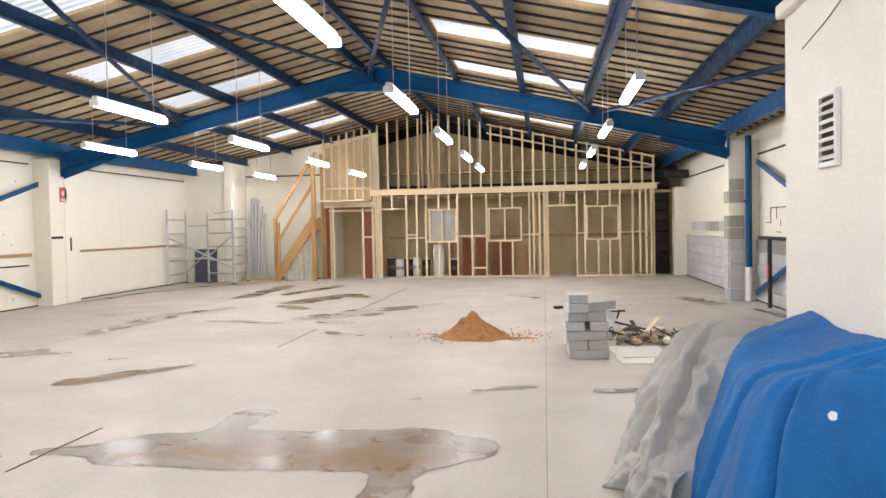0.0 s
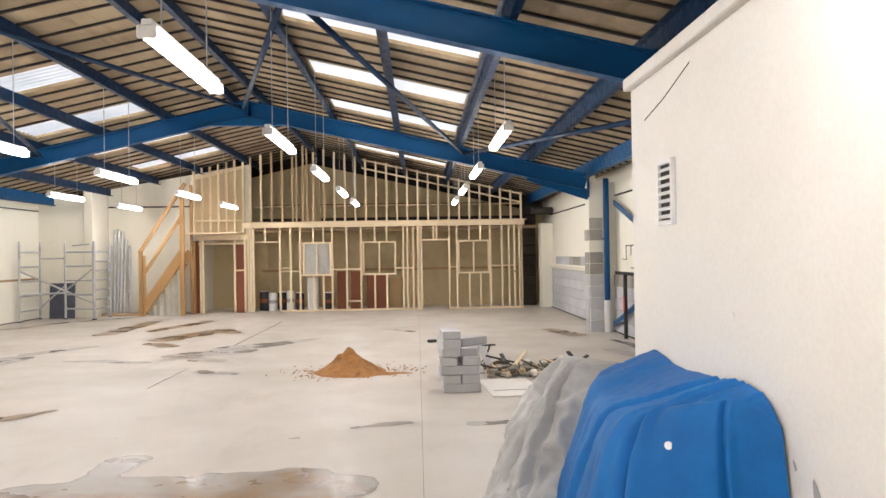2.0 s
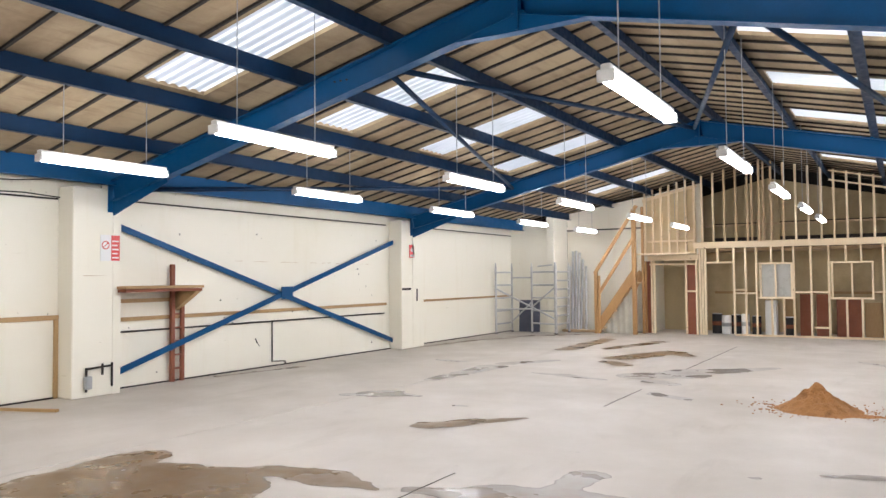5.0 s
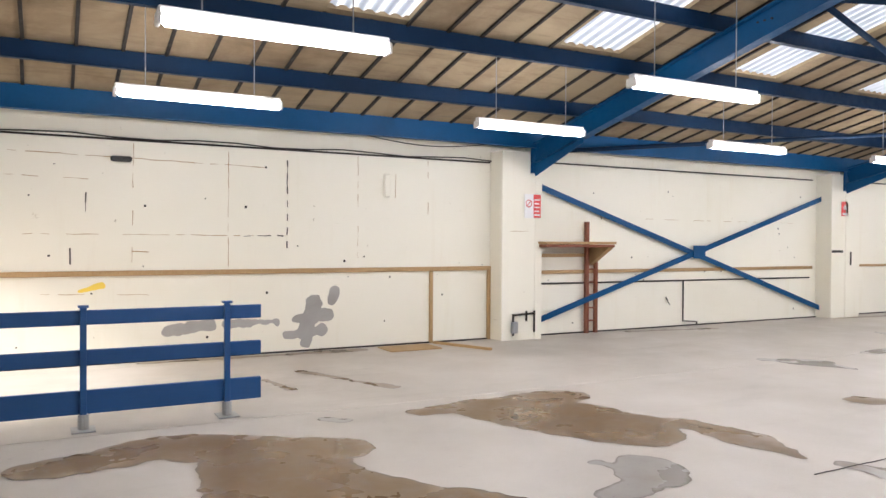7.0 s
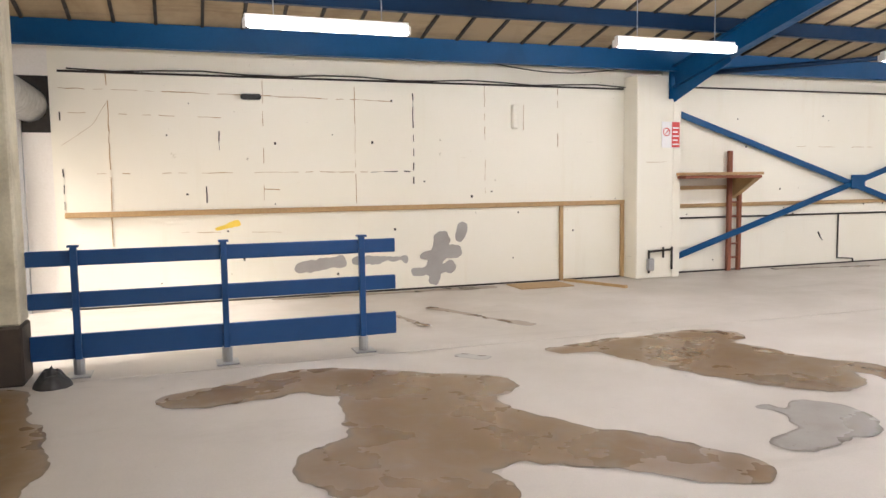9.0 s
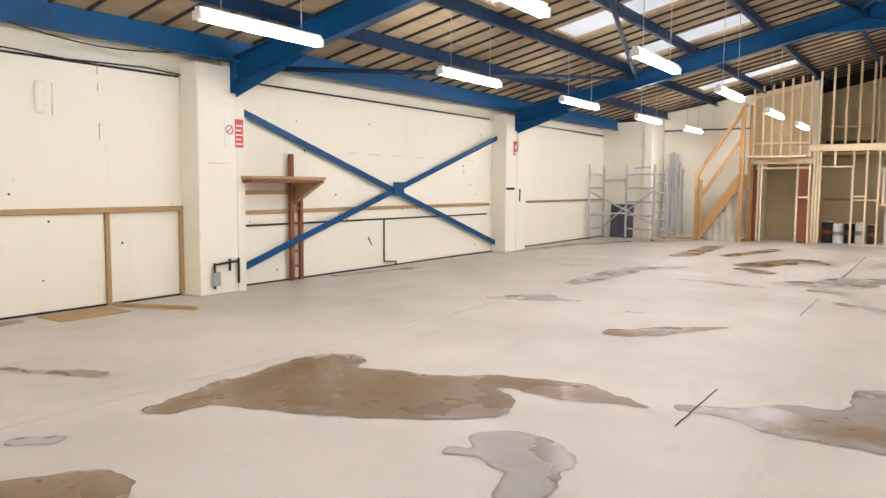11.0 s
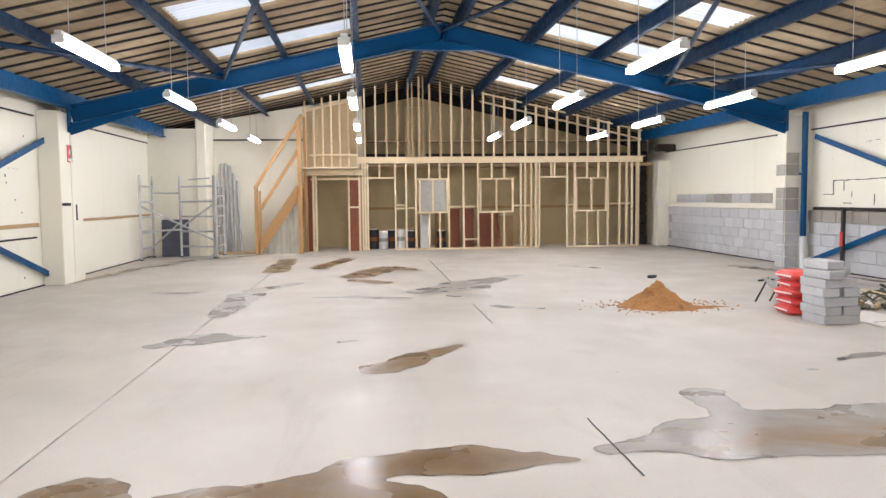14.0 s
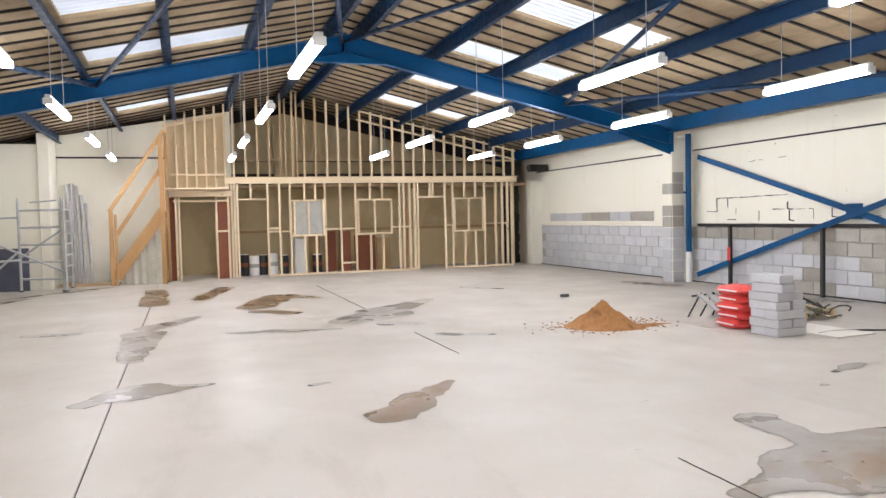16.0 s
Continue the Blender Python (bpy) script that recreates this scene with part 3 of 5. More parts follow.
PUDDLES = [
    ("large grey puddle with a brown silty patch", [(6.52, -16.6, 0.05, 7.2, -16.45, 0.36), (7.2, -16.45, 0.38, 8.9, -16.35, 0.5), (8.9, -16.3, 0.45, 9.4, -16.28, 0.22), (7.52, -16.0, 0.14, 7.62, -15.5, 0.17), (8.95, -16.7, 0.22, 9.0, -17.4, 0.12)]),
    ("broad muddy puddle tapering along the floor", [(3.75, -18.5, 0.16, 3.75, -17.0, 0.3), (3.9, -17.9, 0.42, 4.9, -17.45, 0.48), (4.9, -17.4, 0.45, 5.2, -17.3, 0.4), (4.3, -17.2, 0.3, 5.0, -16.95, 0.2), (5.1, -16.75, 0.16, 5.7, -16.62, 0.22), (5.7, -16.65, 0.23, 6.3, -16.72, 0.05)]),
    ("small grey puddle on bare concrete", [(5.85, -17.85, 0.22, 6.08, -18.0, 0.25), (5.7, -18.12, 0.07, 6.0, -18.0, 0.1), (6.2, -18.2, 0.16, 6.3, -18.5, 0.12)]),
    ("tear-shaped shallow puddle on concrete", [(5.28, -14.38, 0.2, 5.6, -14.05, 0.17), (5.6, -14.0, 0.16, 6.05, -13.5, 0.04)]),
    ("damp stain across the floor joint", [(3.05, -13.1, 0.1, 3.5, -12.75, 0.28), (3.5, -12.8, 0.26, 4.1, -12.72, 0.06)]),
    ("long thin wet streak on concrete", [(4.4, -9.7, 0.06, 5.0, -9.75, 0.14), (5.0, -9.75, 0.14, 5.75, -10.0, 0.05)]),
    ("brown wet stain near the stair", [(3.35, -5.6, 0.28, 3.3, -2.6, 0.2)]),
    ("brown wet stain before the doorway", [(4.15, -5.0, 0.2, 4.7, -2.8, 0.2)]),
    ("brown branching puddle on the floor", [(4.95, -6.9, 0.3, 5.6, -5.3, 0.36), (5.6, -5.3, 0.32, 6.15, -5.9, 0.14), (5.0, -7.5, 0.2, 5.4, -7.9, 0.22)]),
    ("grey branching puddle on the floor", [(6.1, -9.3, 0.32, 6.7, -8.8, 0.45), (6.7, -8.5, 0.42, 7.9, -7.2, 0.1), (6.5, -9.8, 0.2, 6.85, -10.0, 0.12)]),
    ("small damp patch on bare concrete", [(6.88, -11.05, 0.13, 7.3, -11.25, 0.11)]),
    ("small dark damp patch by the wall", [(1.95, -8.74, 0.1, 2.45, -8.76, 0.12)]),
    ("damp band along the floor joint", [(3.32, -11.2, 0.14, 3.35, -9.2, 0.26), (3.4, -8.7, 0.22, 4.0, -7.8, 0.14)]),
    ("thin wet streak on bare concrete", [(9.2, -5.6, 0.07, 9.7, -6.2, 0.09)]),
    ("brown damp patch beside the block wall", [(12.55, -6.4, 0.2, 12.85, -7.4, 0.22)]),
    ("thin wet streak on bare concrete", [(9.25, -14.6, 0.05, 9.75, -14.42, 0.07)]),
    ("thin wet streak on bare concrete", [(10.36, -14.54, 0.06, 10.9, -14.47, 0.07)]),
    ("large brown puddle before the guard rail", [(4.15, -21.55, 0.24, 3.95, -20.9, 0.32), (3.95, -20.7, 0.36, 4.5, -19.65, 0.3), (4.7, -20.15, 0.5, 5.5, -20.2, 0.55), (5.4, -20.0, 0.45, 6.4, -19.05, 0.22), (5.7, -20.7, 0.4, 6.2, -20.5, 0.35)]),
    ("damp stain in front of the wall", [(3.6, -19.42, 0.06, 3.75, -19.3, 0.08)]),
    ("dark damp edge by the block wall", [(12.9, -9.6, 0.12, 13.4, -11.0, 0.16), (13.3, -8.3, 0.1, 13.5, -9.4, 0.12)]),
    ("dark dirt along the wall foot", [(-0.1, -12.6, 0.07, 0.2, -10.9, 0.1)]),
    ("dark dirt along the wall foot", [(0.0, -7.0, 0.08, 0.3, -4.5, 0.14), (0.2, -4.4, 0.1, 0.9, -3.2, 0.12)]),
    ("brown dirt along the wall foot", [(-0.2, -20.5, 0.05, -0.1, -17.6, 0.12)]),
    ("brown dirt drifting across the floor", [(1.2, -18.9, 0.05, 2.6, -18.3, 0.08), (1.6, -19.4, 0.03, 2.2, -19.3, 0.04)]),
    ("brown damp band by the scaffold", [(0.6, -2.9, 0.1, 2.2, -1.2, 0.16)]),
    ("small dark drain stain on concrete", [(4.9, -13.15, 0.03, 5.05, -13.12, 0.04)]),
    ("thin brown mud film by the loading door", [(3.6, -22.9, 0.2, 5.2, -22.55, 0.26), (5.2, -22.6, 0.26, 6.2, -22.6, 0.2)]),
    ("small dark drain stain on concrete", [(8.68, -14.98, 0.04, 8.8, -14.94, 0.04)]),
]
for i, (label, strokes) in enumerate(PUDDLES):
    ob = part("puddle", lay(blob(strokes, 0.062, i + 1), Matrix.Translation((0, 0, 0.0035 + 0.0002 * (i % 3)))), WET_BROWN if ("brown" in label and "silty" not in label) or "mud" in label or "dirt" in label or "brown" in label and "silty" not in label else WET_BROWN if "tear" in label else WET_SILT if "silty" in label else WET)
    tagged(ob, label, "puddle", "floor puddles")
for y0, y1, w in ((-17.0, -16.0, 0.009), (-12.3, -10.7, 0.007), (-8.0, -3.4, 0.013)):
    n = 14
    line = [(6.58 + 0.012 * noise.noise(Vector((k * 0.7, y0, 0))), y0 + (y1 - y0) * k / n) for k in range(n + 1)]
    bm = bmesh.new()
    for (xa, ya), (xb, yb) in zip(line, line[1:]):
        add_bar(bm, (xa, ya, 0.0035), (xb, yb + 0.004, 0.0035), w, 0.003)
    tagged(part("floor_crack", bm, DARK), "dark crack along a filled floor joint", "crack", "floor cracks")

# Dark strips along the line where walls meet the floor.
for name, b in (("west", (XL, XL + 0.03, -22.9, -0.9)), ("east", (XR - 0.085, XR - 0.05, -16.6, -0.05)), ("north", (1.1, 3.5, 0.07, 0.1))):
    structure("trim_foot_" + name, "dark strip along the wall foot", box(*b, 0.0, 0.022, 0.006), DARK, "trim")

# bare render patches on the west wall
WALLM = Matrix(((0, 0, 1, XL + 0.004), (1, 0, 0, 0), (0, 1, 0, 0), (0, 0, 0, 1)))
for strokes in ([(-18.34, 0.28, 0.13, -18.22, 0.5, 0.13), (-18.33, 0.12, 0.07, -18.22, 0.66, 0.12), (-18.6, 0.25, 0.05, -18.1, 0.3, 0.09), (-18.5, 0.44, 0.05, -18.02, 0.5, 0.1), (-17.95, 0.68, 0.05, -17.89, 0.84, 0.06)], [(-20.15, 0.38, 0.06, -19.65, 0.44, 0.1)], [(-19.42, 0.43, 0.06, -18.75, 0.44, 0.06)]):
    tagged(part("bare_patch", lay(blob(strokes, 0.055, 40 + len(strokes), 0.014), WALLM), MORTAR), "bare grey render patch where paint flaked", "bare patch", "flaked patches")
YELLOW = painted("yellow_chalk", (0.85, 0.62, 0.08), (0.8, 0.7, 0.3), 60, 3, 0.4, 0.8)
tagged(part("paint_mark", lay(blob([(-21.2, 0.92, 0.02, -20.95, 0.98, 0.04)], 0.03, 51, 0.015), WALLM), YELLOW), "yellow paint smear on the wall", "paint mark")

# ---- shelf, signs, guard rail ----
sh = thing("wall_shelf", "old brown timber shelf on upright posts", "shelf")
part("shelf_board", box(XL + 0.01, 0.22, -14.62, -13.18, 1.52, 1.56, 0.005), RAILWOOD, sh)
part("shelf_edge", box(XL + 0.01, 0.2, -14.6, -13.2, 1.47, 1.515, 0.004), BROWN, sh)
part("bracket", prism([(XL + 0.02, 1.15), (XL + 0.02, 1.47), (0.2, 1.47)], "y", -13.32, -13.22), RAILWOOD, sh)
part("back_batten", box(XL + 0.002, XL + 0.03, -14.62, -13.3, 1.3, 1.36), RAILWOOD, sh)
part("post", box(XL + 0.05, XL + 0.11, -13.44, -13.37, 0, 1.9, 0.004), BROWN, sh)
part("post", box(XL + 0.05, XL + 0.11, -13.24, -13.18, 0, 1.47, 0.004), BROWN, sh)
for k in range(5):
    part("rung", box(XL + 0.06, XL + 0.10, -13.37, -13.24, 0.2 + 0.22 * k, 0.225 + 0.22 * k), BROWN, sh)

sg = thing("safety_sign", "red and white safety sign with a prohibition ring", "sign", "safety signs")
part("plate", box(0.002, 0.008, -15.0, -14.69, 1.93, 2.31), PALE, sg)
part("red_field", box(0.009, 0.0105, -14.83, -14.692, 1.935, 2.305), RED, sg)
bm = bmesh.new()
for k in range(20):
    a, c = k * math.pi / 10, (k + 1) * math.pi / 10
    add_bar(bm, (0.010, -14.92 + 0.055 * math.cos(a), 2.16 + 0.055 * math.sin(a)), (0.010, -14.92 + 0.055 * math.cos(c), 2.16 + 0.055 * math.sin(c)), 0.003, 0.014)
add_bar(bm, (0.010, -14.955, 2.125), (0.010, -14.885, 2.195), 0.003, 0.012)
part("prohibition_ring", bm, RED, sg)
for k in range(5):
    part("text_bar", box(0.011, 0.012, -14.815, -14.71 - 0.02 * (k % 2), 1.97 + 0.06 * k, 1.99 + 0.06 * k), PALE, sg)
sg.location = (0.012, 0.11, 0.0)
sg = thing("safety_sign", "small red fire sign with white lettering bars", "sign", "safety signs")
part("plate", box(0.002, 0.008, -6.96, -6.74, 2.12, 2.42), RED, sg)
part("text_bar", box(0.009, 0.010, -6.93, -6.77, 2.14, 2.19), PALE, sg)
part("emblem", prism([(-6.90, 2.25), (-6.80, 2.25), (-6.80, 2.31), (-6.85, 2.37), (-6.90, 2.31)], "x", 0.009, 0.010), PALE, sg)
tagged(part("pier_strap", box(0.001, 0.012, -7.26, -6.9, 1.36, 1.41), DARK), "dark steel strap on the pier", "strap")
tagged(part("pier_strap", box(0.001, 0.012, -6.66, -6.62, 1.1, 1.38), DARK), "upright dark steel strip on the pier", "strap")
vx = thing("valve_set", "old pipe stubs and valve at the pier foot", "pipework")
for p, q in (((0.03, -15.1, 0.08), (0.03, -15.1, 0.42)), ((0.03, -15.1, 0.40), (0.03, -14.72, 0.42)), ((0.03, -14.85, 0.30), (0.03, -14.85, 0.46)), ((0.03, -14.7, 0.12), (0.03, -14.7, 0.46))):
    part("pipe_stub", rod(p, q, 0.016, 8), DARK, vx)
part("valve", box(0.01, 0.08, -15.14, -15.03, 0.12, 0.3, 0.015), GALV, vx)
tagged(part("floor_batten", bar((-0.25, -16.35, 0.02), (0.75, -15.95, 0.02), 0.05, 0.035), RAILWOOD), "loose timber batten lying on the floor", "batten")
tagged(part("floor_board", box(-0.2, 0.3, -17.3, -16.5, 0.001, 0.016), RAILWOOD), "thin board offcut lying by the wall", "board")

gr = thing("guard_rail", "blue board guard rail on steel posts", "guard rail")
for z0, z1 in ((0.855, 0.975), (0.525, 0.65), (0.125, 0.32)):
    part("rail_board", box(3.02, 3.06, -22.74, -19.83, z0, z1, 0.006), BLUE_RAIL, gr)
for y in (-22.4, -21.29, -20.14):
    po = part("post", box(3.062, 3.112, y - 0.025, y + 0.025, 0.012, 1.0, 0.004), BLUE_RAIL, gr)
    part("post_cap", box(3.05, 3.125, y - 0.04, y + 0.04, 1.001, 1.018), BLUE_RAIL, po)
    part("base_plate", box(2.99, 3.2, y - 0.09, y + 0.09, 0, 0.012, 0.003), GALV, po)
    part("foot_sleeve", rod((3.087, y, 0.012), (3.087, y, 0.13), 0.042, 10), GALV, po)

# loading door: rolled shutter, cupboard and cables at the south wall
rs = thing("roller_shutter", "rolled-up grey steel shutter over the opening", "shutter")
part("coil", rod((XL + 0.02, -23.22, 2.42), (3.7, -23.22, 2.42), 0.2, 24), GALV, rs, smooth=True)
part("bracket", box(XL + 0.001, XL + 0.015, -23.45, -23.0, 2.1, 2.75), DARK, rs)
part("guide_rail", box(XL + 0.001, XL + 0.08, -23.4, -23.3, 0, 2.3), GALV, rs)
cb = thing("meter_cupboard", "grey steel switch cupboard fixed to the wall", "cupboard")
part("body", box(3.281, 3.38, -23.24, -22.99, 1.42, 2.0, 0.01), GALV, cb)
part("door", box(3.381, 3.393, -23.23, -23.0, 1.44, 1.98, 0.004), PALE, cb)
tagged(part("switch_board", box(3.282, 3.31, -23.2, -22.98, 2.04, 2.24, 0.005), BLACK), "black switch board on the cream wall", "switch board")
pipe_run("cable_loop", "cream cable looping down the wall", [(3.30, -23.0 + 0.12 * math.sin(t * 4), 2.0 - 0.9 * t + 0.25 * math.sin(t * 5)) for t in [k / 12 for k in range(13)]], 0.012, PALE)

# ---- vent in the office wall ----
vt = thing("wall_vent", "white louvred vent grille in the plaster wall", "vent")
part("backing", box(11.238, 11.249, -17.45, -17.26, 1.735, 2.045), DARK, vt)
for y0, y1, z0, z1 in ((-17.47, -17.45, 1.71, 2.07), (-17.26, -17.24, 1.71, 2.07), (-17.45, -17.26, 1.71, 1.735), (-17.45, -17.26, 2.045, 2.07)):
    part("frame", box(11.222, 11.249, y0, y1, z0, z1, 0.002), PALE, vt)
for k in range(7):
    z = 1.757 + k * 0.043
    part("slat", lay(box(-0.012, 0.012, -17.45, -17.26, -0.006, 0.006), Matrix.Translation((11.232, 0, z)) @ pose(0, 0, 0, 0, -35, 0)), PALE, vt)
pipe_run("plaster_crack", "fine dark crack in the white plaster", [(11.249, -16.95, 2.36), (11.249, -17.3, 2.42), (11.249, -17.7, 2.52)], 0.003, DARK)
for y, z, w, h in ((-18.92, 0.5, 0.06, 0.16), (-18.85, 0.7, 0.03, 0.05), (-18.7, 0.75, 0.02, 0.04), (-18.95, 0.4, 0.08, 0.06), (-18.2, 1.25, 0.015, 0.05)):
    tagged(part("wall_scuff", lay(blob([(y, z, w, y + 0.03, z + h, w * 0.6)], 0.04, 60 + y, 0.015), Matrix(((0, 0, -1, 11.247), (1, 0, 0, 0), (0, 1, 0, 0), (0, 0, 0, 1)))), MORTAR), "dark scuff mark on the white plaster", "scuff", "wall scuffs")

# ---- timber partition ----
pt = thing("timber_partition", "bare pine stud partition with window openings", "partition")
W = 0.0235


def stud(x, z0, z1, mat=None, y=0.0, w=W):
    part("stud", box(x - w, x + w, y - 0.045, y + 0.045, z0, z1, 0.003), mat or STUD, pt)


def rail(x0, x1, z, mat=None, y=0.0, h=0.046):
    part("noggin", box(x0, x1, y - 0.044, y + 0.044, z - h / 2, z + h / 2, 0.003), mat or STUD, pt)


part("head_beam", box(4.95, 12.95, -0.075, 0.06, 2.385, 2.54, 0.006), STUD, pt)
part("deck_edge", box(4.9, 13.02, -0.10, 0.3, 2.541, 2.56, 0.003), STUD, pt)
rail(5.95, 9.98, 0.024, y=0.0)
rail(10.8, 12.83, 0.024, y=0.0)
for x in (5.06, 5.13, 5.20, 5.95, 6.25, 6.52, 7.43, 8.25, 9.46, 9.58, 9.75, 9.88, 9.98, 10.78, 11.0, 11.96, 12.3, 12.5, 12.66, 12.80):
    stud(x, 0.049 if 5.9 < x < 9.99 or x > 10.9 else 0.0, 2.384)
for x in (5.03, 9.68, 9.93, 12.88):
    stud(x, 0.0, 2.384, OAK if x < 9.9 else STUD, y=0.10)
rail(5.224, 5.926, 1.99)
rail(10.004, 10.756, 1.99)
for x in (5.53, 10.33, 10.42):
    stud(x, 2.014, 2.384)
for x0, x1, m in ((6.6, 7.406, 6.99), (8.3, 9.25, 8.77), (11.03, 11.936, 11.48)):
    for x in (x0 + W, x1 - W):
        stud(x, 1.05, 1.92)
    rail(x0 - 0.05, x1, 1.945)
    rail(x0 - 0.05, x1, 1.03)
    stud(m, 1.054, 1.92, w=0.02)
    for k in (0.36, 0.72):
        stud(x0 + k * (x1 - x0), 1.97, 2.384)
        stud(x0 + k * (x1 - x0), 0.049, 1.006)
for x0, x1, z in ((5.975, 6.226, 1.24), (5.975, 6.496, 1.15), (7.455, 8.226, 1.18), (9.25, 9.436, 1.19), (9.484, 9.726, 1.19), (10.804, 10.976, 1.20), (11.985, 12.276, 1.22), (12.325, 12.636, 1.22), (7.86, 8.226, 0.27)):
    rail(x0, x1, z)
stud(7.84, 0.049, 1.156)
stud(7.84, 1.204, 2.384)
# doorway bay beside the stair
for x, m in ((3.55, OAK), (3.72, STUD), (3.80, STUD), (4.68, STUD), (4.97, STUD)):
    stud(x, 0.0, 2.06, m, y=-0.03)
rail(3.66, 4.95, 1.965, y=-0.03)
part("lintel", box(3.62, 5.04, -0.09, 0.02, 2.07, 2.22, 0.005), STUD, pt)
part("infill_board", box(4.705, 4.945, -0.01, 0.01, 0.0, 1.94), BROWN, pt)
rail(4.705, 4.945, 1.20, y=-0.04)
part("infill_board", box(3.575, 3.695, 0.0, 0.02, 0.0, 2.06), BROWN, pt)
# upper storey studs
x = 3.54
while x < 5.0:
    stud(x, 2.225, roof_z(x) - 0.05, STUD, y=-0.02)
    x += 0.232
rail(3.62, 4.95, 2.62, y=-0.02, h=0.05)
part("top_plate", bar((3.48, -0.02, roof_z(3.48) - 0.30), (5.0, -0.02, roof_z(5.0) - 0.30), 0.05, 0.08), STUD, pt)
x, i = 5.14, 0
while x < 12.9:
    dark = 6.2 < x < 6.9
    top = roof_z(x) - 0.07
    stud(x, 2.562, top, STUD_DARK if 5.6 < x < 7.4 else STUD, w=0.025)
    if dark:
        stud(x + 0.11, 2.562, top, STUD_DARK, w=0.02)
    x += 0.297
    i += 1
part("top_plate", bar((8.3, -0.07, roof_z(8.3) - 0.13), (12.9, -0.07, roof_z(12.9) - 0.13), 0.05, 0.04), STUD, pt)
part("top_plate", bar((8.3, -0.07, roof_z(8.3) - 0.37), (12.9, -0.07, roof_z(12.9) - 0.37), 0.05, 0.04), STUD, pt)
part("rear_plate", box(5.1, 12.9, 0.05, 0.09, 2.98, 3.03), STUD_DARK, pt)

# boards, drums and tools standing in the store room
for x0, x1, y, z1, m, lab in ((7.5, 7.8, 0.5, 1.12, BROWN, "dark brown door panel leaning in the store"), (7.9, 8.2, 0.45, 1.12, BROWN, "dark brown door panel leaning in the store"), (8.35, 8.95, 0.7, 0.98, BROWN, "red-brown sheet leaning behind the studs"), (9.0, 9.4, 0.8, 0.9, RAILWOOD, "buff board leaning behind the studs"), (7.1, 7.4, 0.7, 1.0, RAILWOOD, "buff board leaning behind the studs")):
    tagged(part("leaning_board", box(x0, x1, y, y + 0.03, 0, z1, 0.004, Matrix.Translation((0, y, 0)) @ pose(0, 0, 0, -6) @ Matrix.Translation((0, -y, 0))), m), lab, "board", "leaning boards")
FILM = painted("grey_film", (0.46, 0.46, 0.43), (0.30, 0.28, 0.23), 40, 2.0, 0.6, 0.3)
tagged(part("window_film", box(6.63, 7.38, 0.046, 0.05, 1.06, 1.92), FILM), "grey translucent sheet behind the window studs", "paper sheet")


def drum(x, y, h, r, mat, label):
    bm = bmesh.new()
    prof = [(0.0, r * 0.94), (0.02, r), (h * 0.34, r * 0.99), (h * 0.36, r * 1.04), (h * 0.38, r * 0.99), (h * 0.66, r * 0.99), (h * 0.68, r * 1.04), (h * 0.70, r * 0.99), (h - 0.02, r), (h, r * 0.95)]
    rings = [[bm.verts.new((x + q * math.cos(a * math.pi / 9), y + q * math.sin(a * math.pi / 9), z)) for a in range(18)] for z, q in prof]
    for p, q in zip(rings, rings[1:]):
        for a in range(18):
            bm.faces.new((p[a], p[(a + 1) % 18], q[(a + 1) % 18], q[a]))
    bm.faces.new(rings[-1])
    dr = thing("paint_drum", label, "drum", "drums in the store")
    part("body", bm, mat, dr)
    part("lid", rod((x, y, h), (x, y, h + 0.015), r * 0.9, 18), PALE, dr)
    part("label_band", rod((x, y, h * 0.42), (x, y, h * 0.62), r * 1.01, 18), GALV if mat is PALE else BROWN, dr)


for x, y, h, r, m, lab in ((5.35, 0.7, 0.55, 0.14, BLACK, "dark steel drum in the store"), (5.62, 0.6, 0.5, 0.13, PALE, "white plastic drum in the store"), (5.85, 0.8, 0.52, 0.14, BLACK, "dark steel drum in the store"), (6.12, 0.6, 0.55, 0.11, PALE, "white plastic tub with a lid"), (6.4, 0.65, 0.5, 0.12, BLACK, "black bucket behind the studs"), (7.25, 0.4, 0.5, 0.13, BLACK, "black bucket behind the studs")):
    drum(x, y, h, r, m, lab)
tagged(part("water_heater", box(6.66, 6.95, 0.35, 0.65, 0, 0.95, 0.02), PALE), "white plastic appliance standing behind the studs", "appliance")

# ---- stair ----
st = thing("timber_stair", "orange pine open stair with handrails", "stair")
for y in (-0.74, -0.06):
    part("stringer", bar((2.36, y, 0.18), (3.46, y, 1.74), 0.045, 0.24), OAK, st)
for k in range(9):
    u = (k + 0.5) / 10
    part("tread", box(2.36 + 1.1 * u - 0.07, 2.36 + 1.1 * u + 0.13, -0.715, -0.085, 0.06 + 1.6 * u, 0.10 + 1.6 * u, 0.004), STUD_DARK, st)
part("newel", box(2.26, 2.35, -0.80, -0.71, 0, 1.80, 0.006), OAK, st)
part("newel", box(2.37, 2.43, -0.79, -0.72, 0, 1.66, 0.006), OAK, st)
part("newel", box(3.38, 3.49, -0.82, -0.70, 0, 3.52, 0.006), OAK, st)
part("newel", box(3.50, 3.57, -0.30, -0.22, 0, 3.62, 0.006), OAK, st)
part("handrail", bar((2.27, -0.755, 1.72), (3.52, -0.755, 3.62), 0.06, 0.09), OAK, st)
part("mid_rail", bar((2.40, -0.755, 1.16), (3.42, -0.755, 2.72), 0.04, 0.09), OAK, st)
part("landing", box(3.49, 4.95, -0.68, -0.1, 2.23, 2.27, 0.004), STUD, st)
POLY = tarp("milky_polythene", (0.62, 0.60, 0.52), (0.50, 0.47, 0.38), 60, 0.35)
bm = bmesh.new()
cols = []
